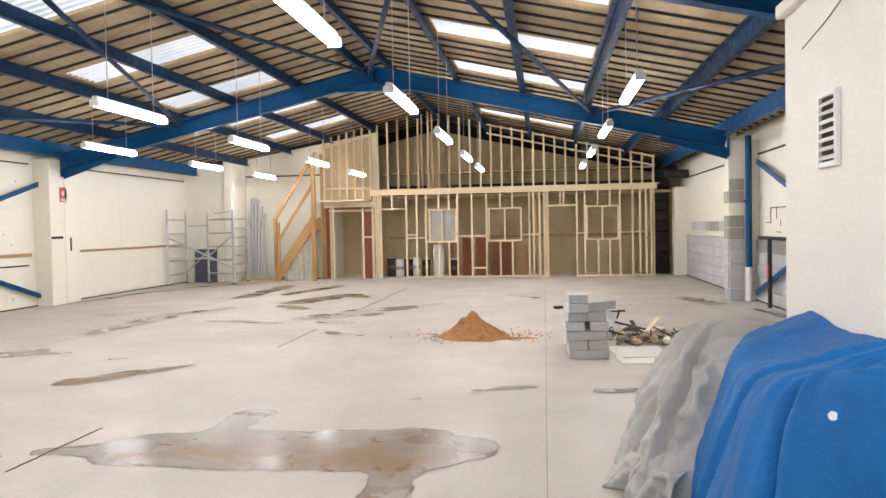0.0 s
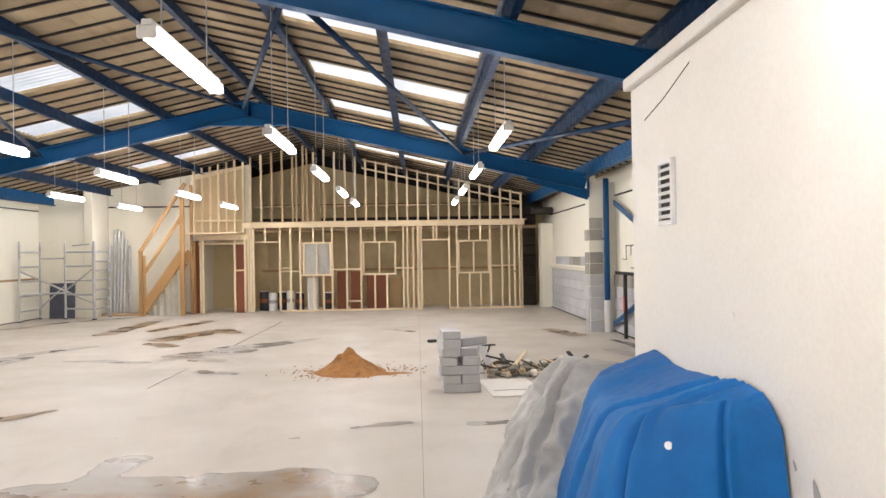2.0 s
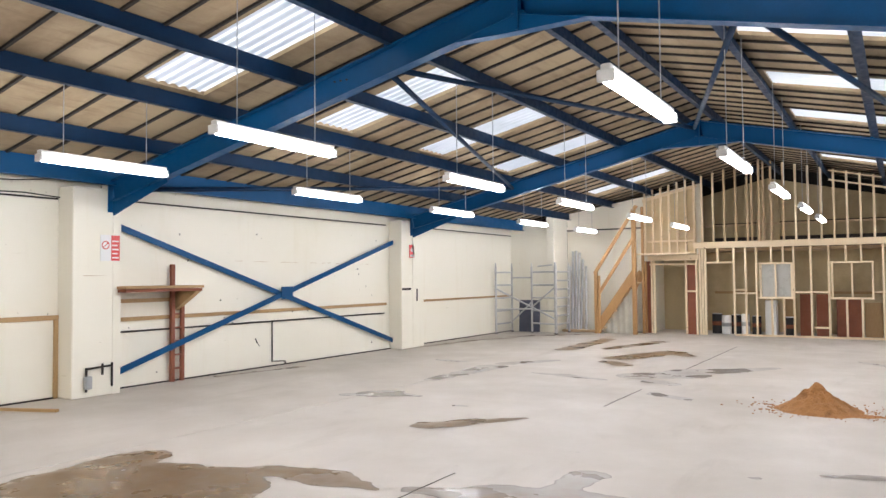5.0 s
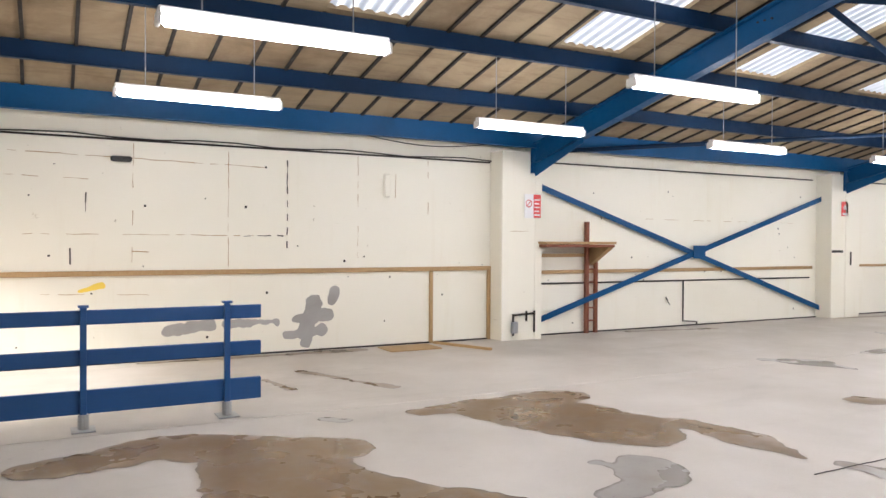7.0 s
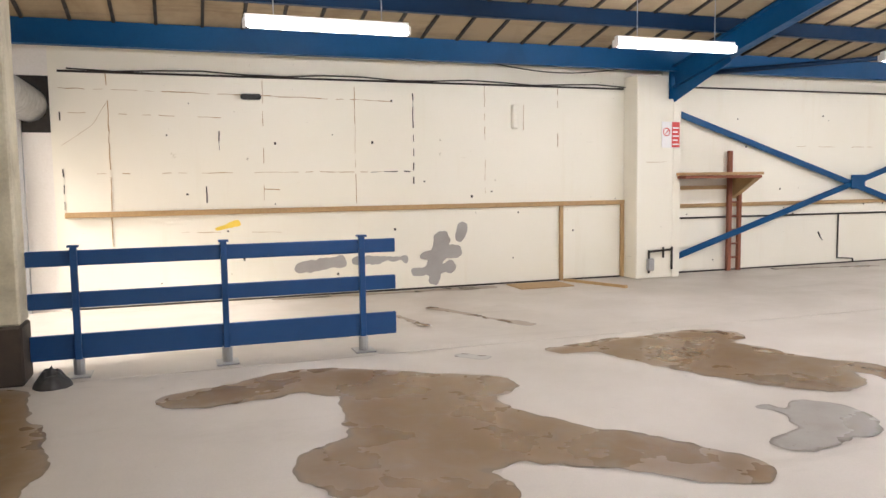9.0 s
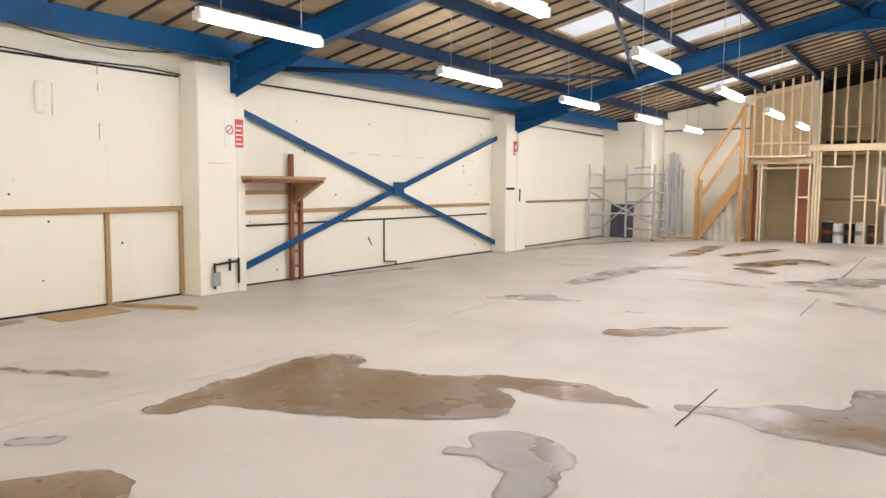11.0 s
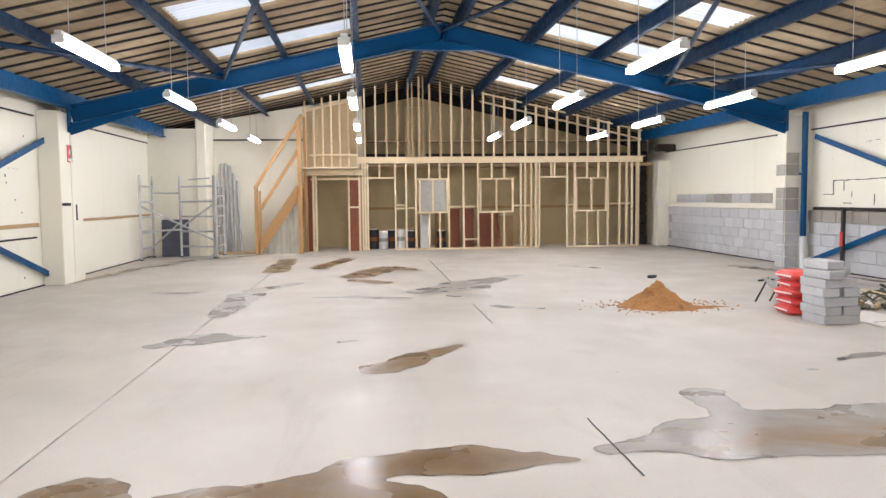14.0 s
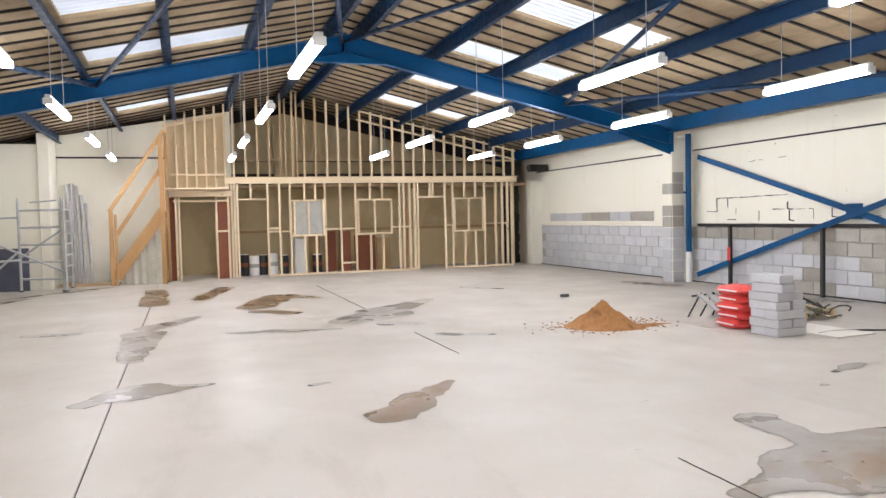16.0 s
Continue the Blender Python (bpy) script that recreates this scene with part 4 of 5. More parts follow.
for i in range(26):
    u = i / 25
    x = 2.46 + 0.92 * u
    zt = 0.16 + 1.22 * u
    yy = -0.62 + 0.03 * math.sin(u * 34) + 0.015 * math.sin(u * 71)
    cols.append([bm.verts.new((x, yy + 0.05 * (1 - k / 4), zt * k / 4)) for k in range(5)])
for a, b in zip(cols, cols[1:]):
    for k in range(4):
        bm.faces.new((a[k], b[k], b[k + 1], a[k + 1]))
tagged(part("polythene_sheet", bm, POLY, smooth=True), "milky polythene sheet hung under the stair", "sheet")
tagged(part("plank_base", box(1.15, 2.25, -0.55, -0.15, 0, 0.07, 0.006), STUD_DARK), "dark plank lying at the foot of the wall", "plank")

# ---- scaffold tower and poles ----
sc = thing("scaffold_tower", "dismantled aluminium scaffold tower frames", "scaffold")


def ladder_frame(p, q, h, rungs):
    (xa, ya), (xb, yb) = p, q
    for x, y in (p, q):
        le = part("upright", rod((x, y, 0.03), (x, y, h), 0.03), ALU, sc, smooth=False)
        part("foot", rod((x, y, 0), (x, y, 0.03), 0.045), BLACK, le)
        part("spigot", rod((x, y, h), (x, y, h + 0.1), 0.019), ALU, le)
    for k in range(rungs):
        z = 0.28 + k * (h - 0.45) / (rungs - 1)
        part("rung", rod((xa, ya, z), (xb, yb, z), 0.024, 8), ALU, sc)


ladder_frame((-0.2, -2.2), (-0.2, -1.15), 1.95, 5)
ladder_frame((0.5, -1.25), (1.4, -1.62), 1.95, 5)
ladder_frame((1.45, -1.68), (1.45, -0.72), 1.95, 7)
for a, b in (((-0.18, -2.2, 1.3), (1.45, -1.68, 0.42)), ((-0.18, -1.2, 0.3), (0.5, -1.25, 0.9)), ((0.52, -1.3, 0.75), (1.4, -1.6, 1.35)), ((-0.2, -2.2, 0.7), (0.5, -1.25, 0.7)), ((-0.2, -1.15, 1.62), (0.5, -1.25, 1.62))):
    part("brace", rod(a, b, 0.024, 8), ALU, sc)
part("hoop", rod((0.75, -1.35, 1.95), (1.3, -1.58, 1.98), 0.018, 8), ALU, sc)
SLATE = tarp("slate_sheet", (0.11, 0.12, 0.16), (0.07, 0.075, 0.10), 60, 0.6)
tagged(part("slate_board", box(-0.05, 0.62, -1.0, -0.96, 0, 0.95, 0.006, Matrix.Translation((0, -1.0, 0)) @ pose(0, 0, 0, -3) @ Matrix.Translation((0, 1.0, 0))), SLATE), "dark slate-coloured sheet leaning behind the scaffold", "board")
for i, (x, h) in enumerate(((1.20, 1.95), (1.29, 2.40), (1.40, 2.42), (1.50, 2.36), (1.60, 2.15), (1.70, 1.95))):
    tagged(part("scaffold_pole", rod((x + 0.08 + 0.04 * (i % 2), -0.45 + 0.07 * (i % 3), 0.072), (x, 0.06, h), 0.036, 12), ALU, smooth=False), "aluminium scaffold pole leaning on the wall", "pole", "leaning poles")

# ---- east wall fittings ----
dp = thing("rainwater_pipe", "blue downpipe with a white foot section", "downpipe")
part("pipe", rod((13.56, -6.96, 0.62), (13.56, -6.96, 3.0), 0.055, 14), BLUE, dp, smooth=False)
part("foot_section", rod((13.56, -6.96, 0), (13.56, -6.96, 0.62), 0.062, 14), PALE, dp)
part("bracket", box(13.5, 13.62, -6.90, -6.861, 1.8, 1.84), BLUE, dp)
for y0, y1 in ((-16.6, -7.05), (-6.24, -0.05)):
    tagged(part("wall_ledge", box(XR - 0.09, XR - 0.045, y0, y1, 1.125, 1.185, 0.006), DARK if y0 < -7 else CREAM), "timber ledge capping the bare blockwork", "ledge", "wall ledges")
for y, z1, m in ((-8.15, 1.15, RED), (-10.3, 1.12, BLACK)):
    tagged(part("steel_post", box(13.55, 13.61, y - 0.03, y + 0.03, 0, z1, 0.004), BLACK), "dark steel post standing by the block wall", "post", "wall posts")
tagged(part("red_sleeve", box(13.545, 13.549, -8.19, -8.11, 0.5, 0.75), RED), "red marker sleeve on the steel post", "sleeve")
tagged(part("vent_duct", lay(box(-0.3, 0.3, -0.12, 0.12, -0.1, 0.1, 0.04), Matrix.Translation((13.4, -0.5, 2.75))), DARK), "dark duct box under the eaves", "duct")

# ---- lamps ----
lamp_rows = ((2.45, (-20.25, -16.45, -12.72, -9.05, -5.35, -1.9)), (5.0, (-20.2, -16.45, -12.72, -9.1, -5.35, -1.9)), (8.3, (-20.0, -16.25, -12.72, -9.2, -5.65, -2.5)), (10.84, (-20.0, -12.82, -9.32, -5.9, -2.6)))


def batten(x, y):
    lm = thing("fluorescent_light", "white fluorescent batten hung on wires, lit", "lamp", "ceiling lamps")
    part("diffuser", box(x - 0.055, x + 0.055, y - 0.74, y + 0.74, 2.86, 2.935, 0.025), TUBE, lm)
    part("housing", box(x - 0.035, x + 0.035, y - 0.76, y + 0.76, 2.936, 2.975, 0.008), PALE, lm)
    for s in (-1, 1):
        part("end_cap", box(x - 0.057, x + 0.057, y + s * 0.757 - 0.015, y + s * 0.757 + 0.015, 2.857, 2.937, 0.008), PALE, lm)
        part("wire", rod((x, y + s * 0.5, 2.975), (x, y + s * 0.5, roof_z(x) - 0.005), 0.005, 6), GALV, lm)


for x, ys in lamp_rows:
    for y in ys:
        batten(x, y)


# ---- sand, blocks, sacks and clutter on the floor ----
def heap(name, label, category, cx, cy, rx, ry, h, mat, seed, sharp=1.25):
    bm = bmesh.new()
    n, m = 72, 24
    rings = []
    for i in range(1, m + 1):
        s = i / m
        ring = []
        for j in range(n):
            a = 2 * math.pi * j / n
            k = s * (1 + 0.18 * noise.noise(Vector((math.cos(a) * 1.5, math.sin(a) * 1.5, seed))))
            p = Vector((cx + rx * k * math.cos(a), cy + ry * k * math.sin(a), 0))
            z = h * (1 - s) ** sharp * (1 + 0.35 * noise.noise(p * 5)) + 0.06 * noise.noise(p * 11) * (1 - s) * min(1.0, 3 * s) + 0.03 * noise.noise(p * 27) * (1 - s)
            ring.append(bm.verts.new((p.x, p.y, max(z, 0.0) if i < m else 0.0)))
        rings.append(ring)
    top = bm.verts.new((cx, cy, h))
    for j in range(n):
        bm.faces.new((top, rings[0][j], rings[0][(j + 1) % n]))
        for a, b in zip(rings, rings[1:]):
            bm.faces.new((a[j], b[j], b[(j + 1) % n], a[(j + 1) % n]))
    return tagged(part(name, bm, mat), label, category)


heap("debris_lump", "dark crumpled rubbish against the pier", "rubbish", 3.36, -22.55, 0.16, 0.13, 0.16, BLACK, 6.0, 0.7)
heap("sand_mound", "heap of orange building sand on the floor", "sand", 8.93, -11.3, 0.50, 0.46, 0.30, SAND, 3.0, 1.2)
tagged(part("sand_film", lay(blob([(8.6, -11.35, 0.12, 9.2, -11.5, 0.3), (9.1, -11.5, 0.22, 9.7, -11.55, 0.08)], 0.12, 77), Matrix.Translation((0, 0, 0.003))), SAND), "thin spread of orange sand round the heap", "sand")
grains = bmesh.new()
rng = random.Random(9)
for k in range(220):
    a, r = rng.uniform(0, 6.28), 0.45 + abs(rng.gauss(0, 0.22))
    c = (8.95 + r * math.cos(a) * 1.1, -11.3 + r * math.sin(a) * 0.9)
    q = rng.uniform(0.004, 0.011)
    add_box(grains, c[0] - q, c[0] + q, c[1] - q, c[1] + q, 0, q)
tagged(part("sand_grains", grains, SAND), "orange sand crumbs scattered round the heap", "sand", kind="stuff")


def block_mesh():
    bm = box(-0.214, 0.214, -0.102, 0.102, 0.002, 0.098, 0.007)
    me = bpy.data.meshes.new("concrete_block")
    bm.to_mesh(me)
    bm.free()
    me.materials.append(BLOCK)
    return me


BLOCK_ME = block_mesh()
rng = random.Random(2)
layers = ([(0.0, 0.0, 0), (0.02, 0.22, 0)], [(-0.12, 0.11, 90), (0.11, 0.11, 90)], [(-0.02, 0.0, 0), (0.0, 0.22, 0)], [(-0.13, 0.11, 88), (0.12, 0.13, 92)], [(-0.12, 0.1, 90), (0.11, 0.16, 84)], [(-0.12, 0.06, 93), (0.1, 0.2, 40)], [(-0.12, 0.08, 88)])
for i, lay_ in enumerate(layers):
    for x, y, r in lay_:
        ob = new("concrete_block", BLOCK_ME)
        ob.matrix_world = pose(10.33 + x + rng.uniform(-0.012, 0.012), -12.90 + y + rng.uniform(-0.012, 0.012), 0.001 + i * 0.1005, 0, 0, r + 4 + rng.uniform(-3, 3))
        tagged(ob, "grey concrete block in a rough stack", "concrete block", "stacked blocks")


def sack(name, label, m, mat, lx=0.5, ly=0.32, h=0.11, seed=0.0):
    bm = bmesh.new()
    bmesh.ops.create_grid(bm, x_segments=14, y_segments=10, size=0.5)
    top = list(bm.verts)
    g = bmesh.ops.extrude_face_region(bm, geom=list(bm.faces))
    up = [v for v in g["geom"] if isinstance(v, bmesh.types.BMVert)]
    upset = set(up)
    for v in bm.verts:
        u, w = v.co.x * 2, v.co.y * 2
        e = max(0.0, (1 - abs(u) ** 4)) * max(0.0, (1 - abs(w) ** 4))
        k = noise.noise(Vector((u * 2, w * 2, seed)))
        z = h * (0.5 + 0.5 * e ** 0.5 * (1 + 0.18 * k)) if v in upset else h * 0.5 * (1 - e ** 0.35)
        v.co = Vector((u * lx / 2 * (1 - 0.05 * abs(w) ** 2), w * ly / 2 * (1 - 0.08 * abs(u) ** 3), z))
    bmesh.ops.recalc_face_normals(bm, faces=bm.faces)
    bmesh.ops.transform(bm, matrix=m, verts=bm.verts)
    return tagged(part(name, bm, mat, smooth=True), label, "sack", "building sacks")


for k in range(5):
    sk = sack("cement_sack", "red and white plastic sack, stacked flat", pose(10.27 + 0.02 * (k % 2), -12.17 - 0.008 * k, 0.102 * k, 0, 0, 84 + 5 * (k % 3)), REDSACK, 0.46, 0.32, 0.125, k * 2.0)
    part("white_print", lay(box(-0.17, 0.17, 0.154, 0.163, 0.05, 0.068, 0.003), pose(10.27 + 0.02 * (k % 2), -12.17 - 0.008 * k, 0.102 * k, 0, 0, 84 + 5 * (k % 3))), PALE, sk)

# folded trestle with pale boards
tr = thing("folding_trestle", "folded metal trestle with pale boards leaning", "trestle")
for k in range(3):
    part("board", bar((10.02 + 0.15 * k, -11.9 + 0.02 * k, 0.015), (9.9 + 0.15 * k, -11.45, 0.33), 0.10, 0.02), ALU, tr)
for k in range(3):
    part("leg", rod((9.84 + 0.2 * k, -11.3, 0.0), (9.93 + 0.2 * k, -11.46, 0.34), 0.012, 8), BLACK, tr)
part("cross_bar", rod((9.8, -11.44, 0.30), (10.4, -11.47, 0.33), 0.012, 8), BLACK, tr)

tr.location = (0.50, 0.15, 0.0)

# rubble, sheets and offcuts behind the blocks
DIRTY = painted("dirty_sacking", (0.34, 0.31, 0.25), (0.12, 0.11, 0.08), 40, 5, 0.7, 0.85, 0.6, 0.01)
OLIVE = painted("dark_olive_rubble", (0.10, 0.095, 0.06), (0.04, 0.035, 0.025), 40, 6, 0.6, 0.9, 0.6, 0.01)
rng = random.Random(12)


def lump(cx, cy, z, r, mat, k):
    bm = bmesh.new()
    bmesh.ops.create_icosphere(bm, subdivisions=1, radius=r)
    for v in bm.verts:
        v.co *= 1 + 0.9 * noise.noise(v.co * (1.6 / r) + Vector((k, 0, 0)))
        v.co.z *= 0.72
    lo = min(v.co.z for v in bm.verts)
    bmesh.ops.transform(bm, matrix=Matrix.Translation((cx, cy, z - lo)), verts=bm.verts)
    return tagged(part("rubble_lump", bm, mat), "dirty lump of rubble on the floor pile", "rubble", "rubble heap")


for k in range(130):
    x = 10.75 + 1.35 * rng.random() ** 0.9
    lump(x, -11.75 + rng.uniform(-0.42, 0.34), rng.choice((0.0, 0.0, 0.05, 0.1)) * 0.5 * (1.4 - abs(x - 11.2)), rng.uniform(0.025, 0.075), (OLIVE, DIRTY, STUD_DARK, DIRTY)[k % 4] if k % 9 else WHITE, k * 1.7)
for k in range(9):
    x, y, a = rng.uniform(10.8, 12.0), rng.uniform(-12.1, -11.4), rng.uniform(0, 3.1)
    tagged(part("timber_offcut", bar((x, y, 0.03 + 0.1 * rng.random()), (x + 0.45 * math.cos(a), y + 0.4 * math.sin(a), 0.12 + 0.14 * rng.random()), 0.05, 0.018), STUD if k % 2 else BLACK), "short timber offcut on the rubble", "offcut", "offcuts")
tagged(part("ply_sheet", box(10.62, 11.22, -13.3, -12.2, 0.004, 0.016, 0.002, Matrix.Translation((10.9, -12.7, 0)) @ pose(0, 0, 0, 0, 0, 4) @ Matrix.Translation((-10.9, 12.7, 0))), WHITE), "thin plywood sheet lying on the floor", "plywood")
for k in range(16):
    x, y = rng.uniform(10.75, 11.9), rng.uniform(-12.1, -11.5)
    a = rng.uniform(0, 6.28)
    pipe_run("scrap_wire", "bent length of dark scrap wire", [(x + 0.06 * j * math.cos(a + 0.5 * j), y + 0.06 * j * math.sin(a + 0.4 * j), 0.03 + 0.14 * abs(math.sin(j * 0.52 + k * 0.1))) for j in range(6)], 0.011, OLIVE)
pipe_run("floor_cable", "black cable trailing over the concrete", [(10.7 + 0.22 * k, -13.0 + 0.1 * math.sin(k * 0.9) - 0.03 * k, 0.01) for k in range(14)], 0.009, BLACK)
tagged(part("small_debris", lay(box(-0.08, 0.08, -0.05, 0.05, 0, 0.05, 0.015), pose(10.1, -8.1, 0, 0, 0, 30)), BLACK), "small dark piece of debris on the floor", "debris")


# ---- tarpaulins ----
def spline(rows, u):
    """A smooth curve through the rows of an array, at u in row steps."""
    k = min(max(int(u), 0), len(rows) - 2)
    t = u - k
    p0, p1, p2, p3 = rows[max(k - 1, 0)], rows[k], rows[k + 1], rows[min(k + 2, len(rows) - 1)]
    return 0.5 * (2 * p1 + (p2 - p0) * t + (2 * p0 - 5 * p1 + 4 * p2 - p3) * t * t + (3 * p1 - p0 - 3 * p2 + p3) * t ** 3)


def cloth(name, label, tops, shoulders, hems, mat, seed, folds, rough, n=190, m=64, crumple=0.0, cap=False):
    """A sheet hung over a heap: it runs from a top line over the shoulders to a hem on the floor.
    folds: (station at top, station at hem, depth, width) of long creases."""
    tops, shoulders, hems = (np.array(a, float) for a in (tops, shoulders, hems))
    bm = bmesh.new()
    grid = []
    for i in range(n + 1):
        u = i / n * (len(tops) - 1)
        a, b, c = spline(tops, u), spline(shoulders, u), spline(hems, u)
        mid = b * 0.45 + c * 0.55 + (b - a) * np.array([0.02, 0.02, 0.0])
        run = np.array([a, a * 0.45 + b * 0.55 + np.array([0, 0, 0.012]), b, mid, c])
        out = np.array([c[0] - a[0], c[1] - a[1], 0.0])
        out /= np.linalg.norm(out) + 1e-6
        col = []
        for j in range(m + 1):
            v = j / m
            p = spline(run, v * 4)
            d = 0.0
            for u0, u1, deep, wide in folds:
                g = (u - (u0 + (u1 - u0) * v)) / wide
                d += deep * math.exp(-g * g) * min(1.0, 4 * v + 0.3)
            q = Vector((p[0] * 3.0, p[1] * 3.0, p[2] * 2.0 + seed))
            ridge = 0.5 - abs(noise.noise(q)) * 1.6 + 0.6 * (0.4 - abs(noise.noise(q * 2.1 + Vector((3, 1, seed)))) * 1.4)
            d += rough * ridge * (0.35 + v) + 0.004 * noise.noise(q * 7)
            if crumple:
                f = noise.voronoi(q * 1.5 + Vector((0, 0, 2 * v)))[0]
                f2 = noise.voronoi(q * 3.4)[0]
                d -= crumple * (min(0.6, f[1] - f[0]) + 0.4 * min(0.6, f2[1] - f2[0]) - 0.1) * (0.25 + v)
            p = p + out * d * (0.35 + 0.65 * min(1.0, 2 * v)) + np.array([0, 0, d * max(0.0, 1 - 1.6 * v)])
            col.append(bm.verts.new((min(p[0], 11.243), p[1], max(p[2], 0.004))))
        grid.append(col)
    for a, b in zip(grid, grid[1:]):
        for j in range(m):
            bm.faces.new((a[j], b[j], b[j + 1], a[j + 1]))
    if cap:
        mid = sum((c[0].co for c in grid), Vector()) / len(grid)
        top = bm.verts.new(mid + Vector((0, 0, 0.02)))
        for a, b in zip(grid, grid[1:] + grid[:1]):
            bm.faces.new((top, b[0], a[0]))
    bmesh.ops.recalc_face_normals(bm, faces=bm.faces)
    return tagged(part(name, bm, mat, smooth=True), label, "tarpaulin", "tarpaulins")


bt = cloth("blue_tarpaulin", "blue woven tarpaulin draped over a stack",
           [(11.24, -16.95, 0.90), (11.24, -17.08, 0.99), (11.24, -17.5, 0.95), (11.24, -18.0, 0.98), (11.24, -18.25, 1.0), (11.24, -18.38, 1.0), (11.24, -18.48, 0.98), (11.24, -18.54, 0.95)],
           [(11.1, -16.9, 0.85), (10.88, -17.12, 0.82), (10.76, -17.55, 0.76), (10.74, -17.95, 0.77), (10.76, -18.26, 0.82), (10.92, -18.46, 0.89), (11.10, -18.56, 0.93), (11.235, -18.64, 0.84)],
           [(11.0, -16.8, 0), (10.66, -17.0, 0), (10.55, -17.45, 0), (10.46, -18.05, 0), (10.42, -18.58, 0), (10.80, -18.72, 0), (11.06, -18.75, 0), (11.24, -18.75, 0)],
           TARP_BLUE, 2.0, ((3.0, 2.3, 0.024, 0.045), (3.12, 2.42, -0.03, 0.05), (3.75, 3.7, 0.03, 0.12), (4.0, 4.25, -0.06, 0.07), (4.2, 4.5, 0.03, 0.1), (4.6, 5.2, 0.012, 0.2), (5.62, 5.7, -0.03, 0.045), (5.75, 5.85, 0.014, 0.08), (1.5, 1.6, 0.02, 0.2)), 0.022, crumple=0.012)
part("eyelet", lay(rod((0, 0, 0), (0, 0, 0.012), 0.016, 14), Matrix.Translation((10.85, -18.47, 0.79)) @ pose(0, 0, 0, 68, 0, -25)), PALE, bt, "pale metal eyelet")
cloth("grey_tarpaulin", "crumpled grey plastic sheet over a heap",
      [(11.15, -16.1, 0.80), (10.95, -16.25, 0.85), (10.78, -16.62, 0.89), (10.74, -16.8, 0.90), (10.86, -16.86, 0.87), (11.08, -16.75, 0.86), (11.22, -16.5, 0.84)],
      [(11.2, -15.95, 0.62), (10.85, -16.05, 0.68), (10.60, -16.55, 0.70), (10.48, -16.88, 0.62), (10.64, -17.08, 0.60), (10.95, -17.12, 0.72), (11.235, -16.9, 0.72)],
      [(11.2, -15.8, 0), (10.7, -15.85, 0), (10.42, -16.25, 0), (10.26, -16.8, 0), (10.34, -17.3, 0), (10.9, -17.3, 0), (11.24, -17.1, 0)],
      TARP_GREY, 7.0, ((2.9, 2.6, 0.03, 0.08), (3.5, 3.9, 0.03, 0.05), (3.62, 4.05, -0.05, 0.06), (3.0, 3.4, -0.05, 0.12)), 0.03, 150, 60, 0.13, True)
cloth("grey_tarpaulin", "crumpled grey plastic sheet lying slumped",
      [(10.62, -16.8, 0.22), (10.5, -16.85, 0.26), (10.5, -17.05, 0.27), (10.6, -17.25, 0.22)],
      [(10.5, -16.65, 0.16), (10.36, -16.8, 0.18), (10.36, -17.15, 0.19), (10.5, -17.4, 0.16)],
      [(10.45, -16.5, 0), (10.24, -16.75, 0), (10.24, -17.25, 0), (10.45, -17.5, 0)],
      TARP_GREY, 12.0, ((1.0, 1.2, 0.03, 0.1), (2.0, 1.8, -0.04, 0.1)), 0.05, 90, 40, 0.2, True)

# trolley with a pink-white sack, beside the tarpaulin
tl = thing("steel_trolley", "grey tubular steel trolley with side rails", "trolley")
for x in (10.60, 11.14):
    part("side_rail", rod((x, -19.75, 0.685), (x, -19.02, 0.685), 0.014, 10), GALV, tl)
    for y in (-19.7, -19.07):
        part("leg", rod((x, y, 0.0), (x, y, 0.685), 0.013, 10), GALV, tl)
part("deck", box(10.58, 11.16, -19.74, -19.03, 0.52, 0.55, 0.005), STUD_DARK, tl)
PINK = painted("pink_white_bag", (0.74, 0.66, 0.65), (0.58, 0.12, 0.12), 30, 9.0, 1.0, 0.55, 0.5, 0.008)
sack("plaster_bag", "pink and white paper bag lying on the trolley", pose(10.87, -19.38, 0.551, 0, 0, 90), PINK, 0.66, 0.5, 0.17, 4.0)

# ---- bare blockwork of the east wall, piece by piece ----
east = bpy.data.objects["wall_east"]
structure("wall_east_lower", "bare grey concrete blockwork below the ledge", box(XR - 0.04, XR, -16.6, -0.05, 0, 1.12), MORTAR)
low = bpy.data.objects["wall_east_lower"]


def brick_me(mat, ly, lz):
    bm = box(-0.018, 0.0, -ly / 2, ly / 2, 0, lz, 0.004)
    me = bpy.data.meshes.new("block")
    bm.to_mesh(me)
    bm.free()
    me.materials.append(mat)
    return me


FULL = brick_me(BLOCK, 0.438, 0.213)
OLDF = brick_me(BLOCK_OLD, 0.438, 0.213)
rng = random.Random(21)
for row in range(5):
    y = -16.5 + (0.225 if row % 2 else 0.0)
    while y < -0.2:
        if not -7.05 < y < -6.05:
            old = (y < -9.6 and (row > 2 or rng.random() < 0.45)) or (y < -7 and row == 4)
            ob = new("block", OLDF if old else FULL)
            ob.location = (XR - 0.041 - rng.uniform(0, 0.004), y, 0.006 + row * 0.2235)
            ob.parent = low
        y += 0.45
y = -5.25
while y < -0.7:
    ob = new("block", OLDF if rng.random() < 0.5 else FULL)
    ob.location = (XR - 0.003, y, 1.245)
    ob.parent = east
    y += 0.45
PIER_W, PIER_WO = brick_me(BLOCK, 0.293, 0.213), brick_me(BLOCK_OLD, 0.293, 0.213)
PIER_H, PIER_HO = brick_me(BLOCK, 0.26, 0.213), brick_me(BLOCK_OLD, 0.26, 0.213)
pier_e = bpy.data.objects["pier_east"]
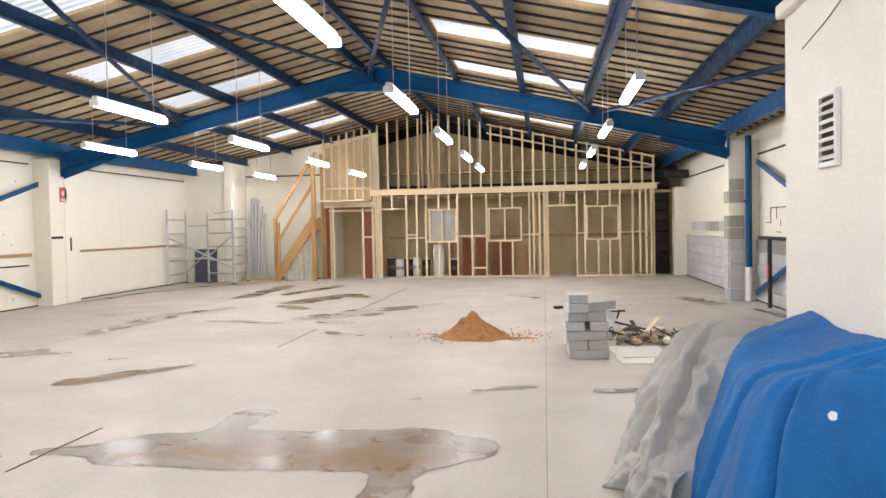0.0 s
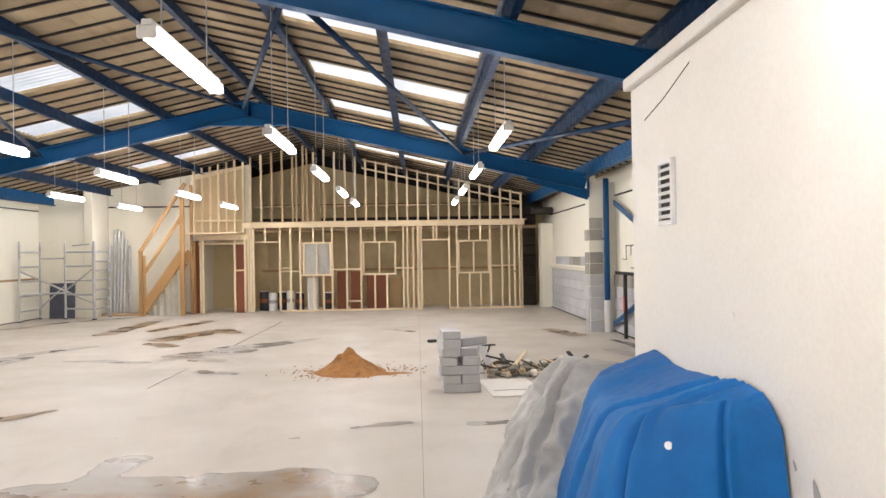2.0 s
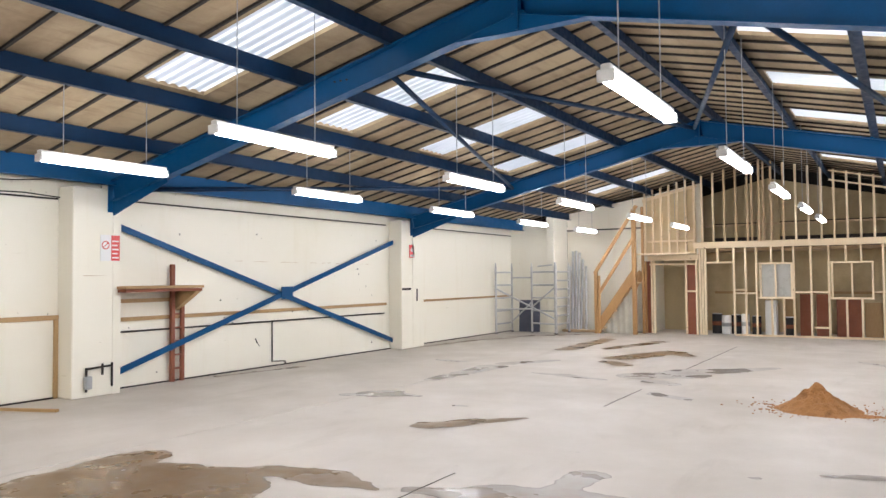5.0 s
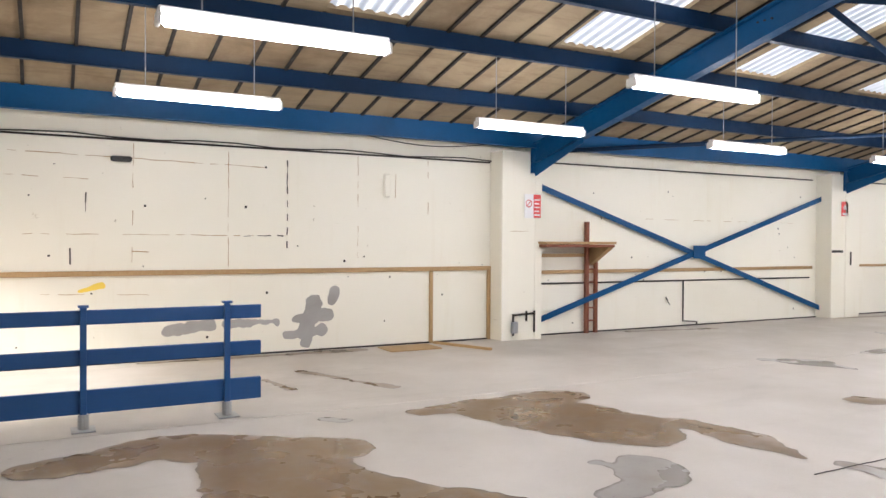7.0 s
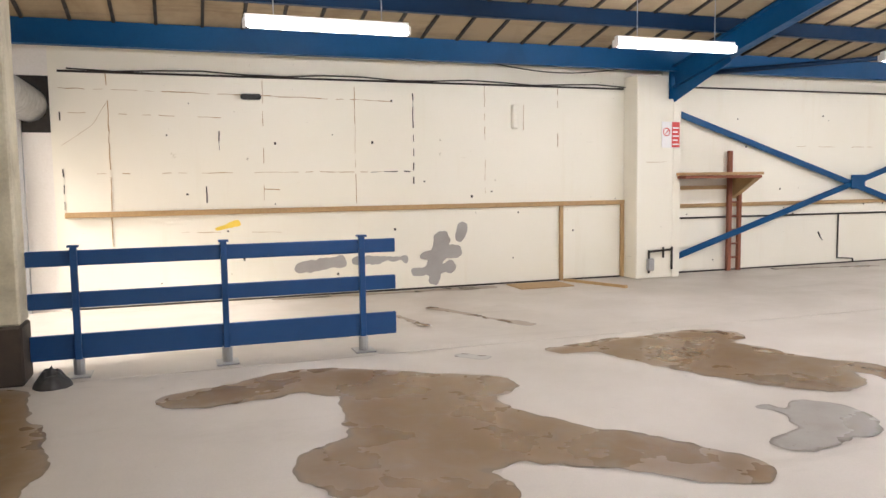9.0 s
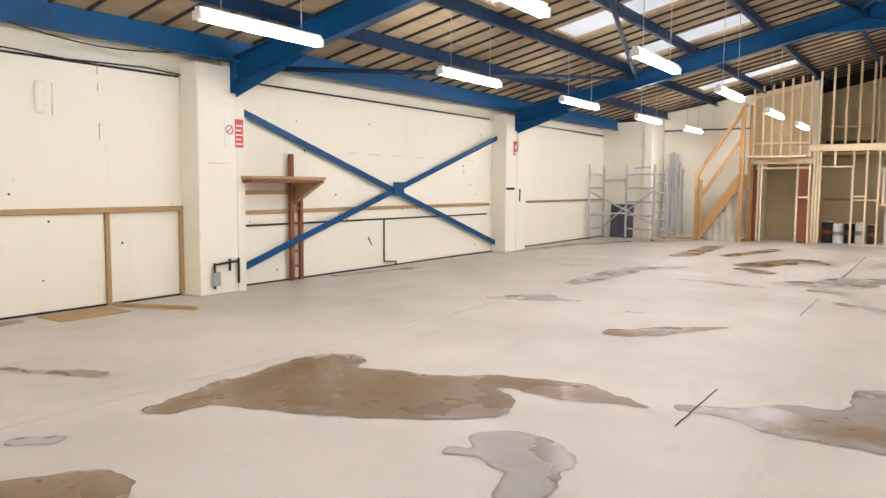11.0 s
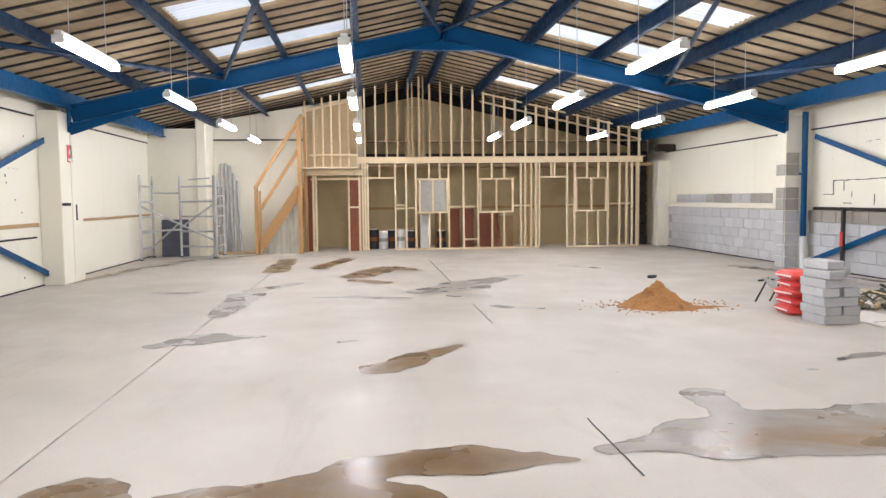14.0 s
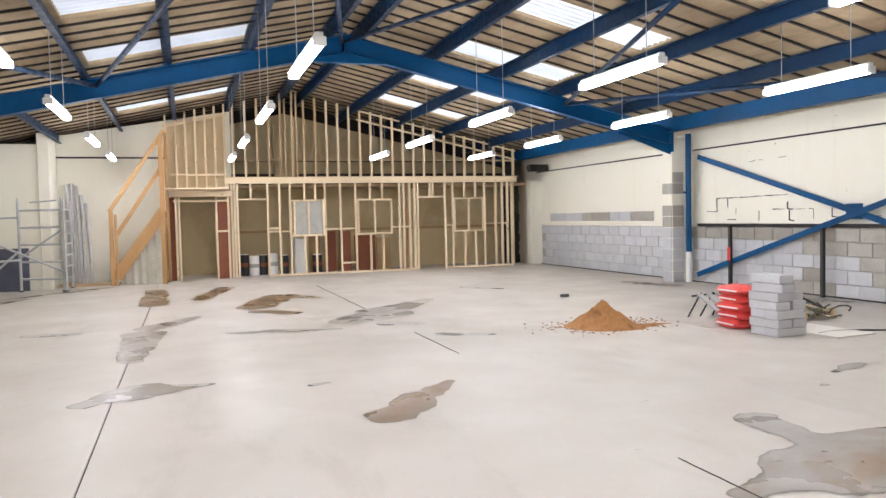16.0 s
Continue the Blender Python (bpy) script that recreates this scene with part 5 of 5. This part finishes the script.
for row in range(10):
    z, old = 0.006 + row * 0.2235, row > 4
    if row < 7 or row == 8:
        ob = new("block", PIER_WO if old else PIER_W)
        ob.location = (13.2345, -6.71, z)
        ob.parent = pier_e
    if row != 7:
        ob = new("block", PIER_HO if old else PIER_H)
        ob.matrix_world = pose(13.372, -6.8605, z, 0, 0, 90)
        ob.parent = pier_e


def scar(name, label, x, pts, r, mat, seed, gap=0.35):
    """A broken dark line on a wall face, through points (y, z): short strips with gaps."""
    q = random.Random(seed)
    bm = bmesh.new()
    for (ya, za), (yb, zb) in zip(pts, pts[1:]):
        n = max(1, int(math.hypot(yb - ya, zb - za) / 0.09))
        off = 0.0
        for k in range(n):
            if q.random() < gap:
                continue
            a, b = k / n, (k + 1.02) / n
            nxt = q.uniform(-0.006, 0.006)
            w = r * q.uniform(0.35, 1.15)
            add_bar(bm, (x, ya + (yb - ya) * a + off, za + (zb - za) * a + off), (x, ya + (yb - ya) * b + nxt, za + (zb - za) * b + nxt), w, w)
            off = nxt
    return tagged(part(name, bm, mat), label, "wall scar", "wall scars", kind="stuff")


for n, pts in enumerate(([(-7.25, 1.42), (-7.55, 1.42), (-7.55, 1.67), (-9.36, 1.69), (-9.36, 1.44)], [(-9.02, 1.44), (-9.92, 1.43), (-9.92, 1.27)], [(-8.08, 1.47), (-8.08, 1.26), (-7.85, 1.26)], [(-8.68, 1.42), (-8.68, 1.24)], [(-7.85, 1.67), (-7.85, 1.5)], [(-9.4, 1.42), (-9.4, 1.25), (-9.6, 1.22)], [(-10.3, 1.45), (-10.3, 1.3), (-11.2, 1.3)], [(-7.4, 2.3), (-9.6, 2.36)])):
    scar("mortar_crack", "open black mortar joint in painted blockwork", XR - 0.002, pts, 0.017 if n < 7 else 0.008, DARK, n, 0.12 if n < 7 else 0.6)
for n, (pts, r, gap) in enumerate((([(-22.4, 3.3), (-22.38, 2.3), (-22.4, 0.75)], 0.012, 0.1), ([(-22.4, 2.45), (-22.55, 2.2), (-22.9, 1.95)], 0.006, 0.0), ([(-21.12, 2.25), (-21.13, 1.9)], 0.014, 0.1), ([(-21.3, 1.45), (-21.3, 1.25)], 0.016, 0.0), ([(-20.58, 2.77), (-20.6, 1.27)], 0.008, 0.35), ([(-19.4, 2.73), (-19.4, 1.21)], 0.008, 0.3), ([(-18.6, 2.76), (-18.6, 1.36)], 0.013, 0.35), ([(-17.55, 2.79), (-17.55, 1.3)], 0.006, 0.5), ([(-16.41, 2.8), (-16.4, 1.4)], 0.006, 0.55), ([(-22.9, 1.62), (-18.6, 1.62)], 0.009, 0.45), ([(-19.2, 1.61), (-18.65, 1.62)], 0.018, 0.3), ([(-20.9, 1.42), (-20.4, 1.4)], 0.012, 0.5), ([(-22.9, 2.62), (-21.4, 2.6), (-18.9, 2.55)], 0.009, 0.2), ([(-22.9, 2.34), (-21.1, 2.3)], 0.007, 0.5), ([(-22.9, 2.34), (-22.9, 1.2)], 0.014, 0.4), ([(-16.95, 2.55), (-16.95, 2.2)], 0.01, 0.2), ([(-15.14, 1.72), (-14.7, 1.72)], 0.008, 0.4), ([(-13.0, 1.98), (-8.0, 1.96)], 0.006, 0.6), ([(-11.5, 0.55), (-11.4, 0.4)], 0.02, 0.1), ([(-21.9, 0.9), (-20.3, 0.85)], 0.007, 0.6))):
    scar("wall_scar", "ragged line of old fixings and flaked paint", (0.0 if -15.2 < pts[0][0] < -14.6 else XL) + 0.003, pts, r, RAILWOOD if r < 0.0125 else DARK, 30 + n, gap)
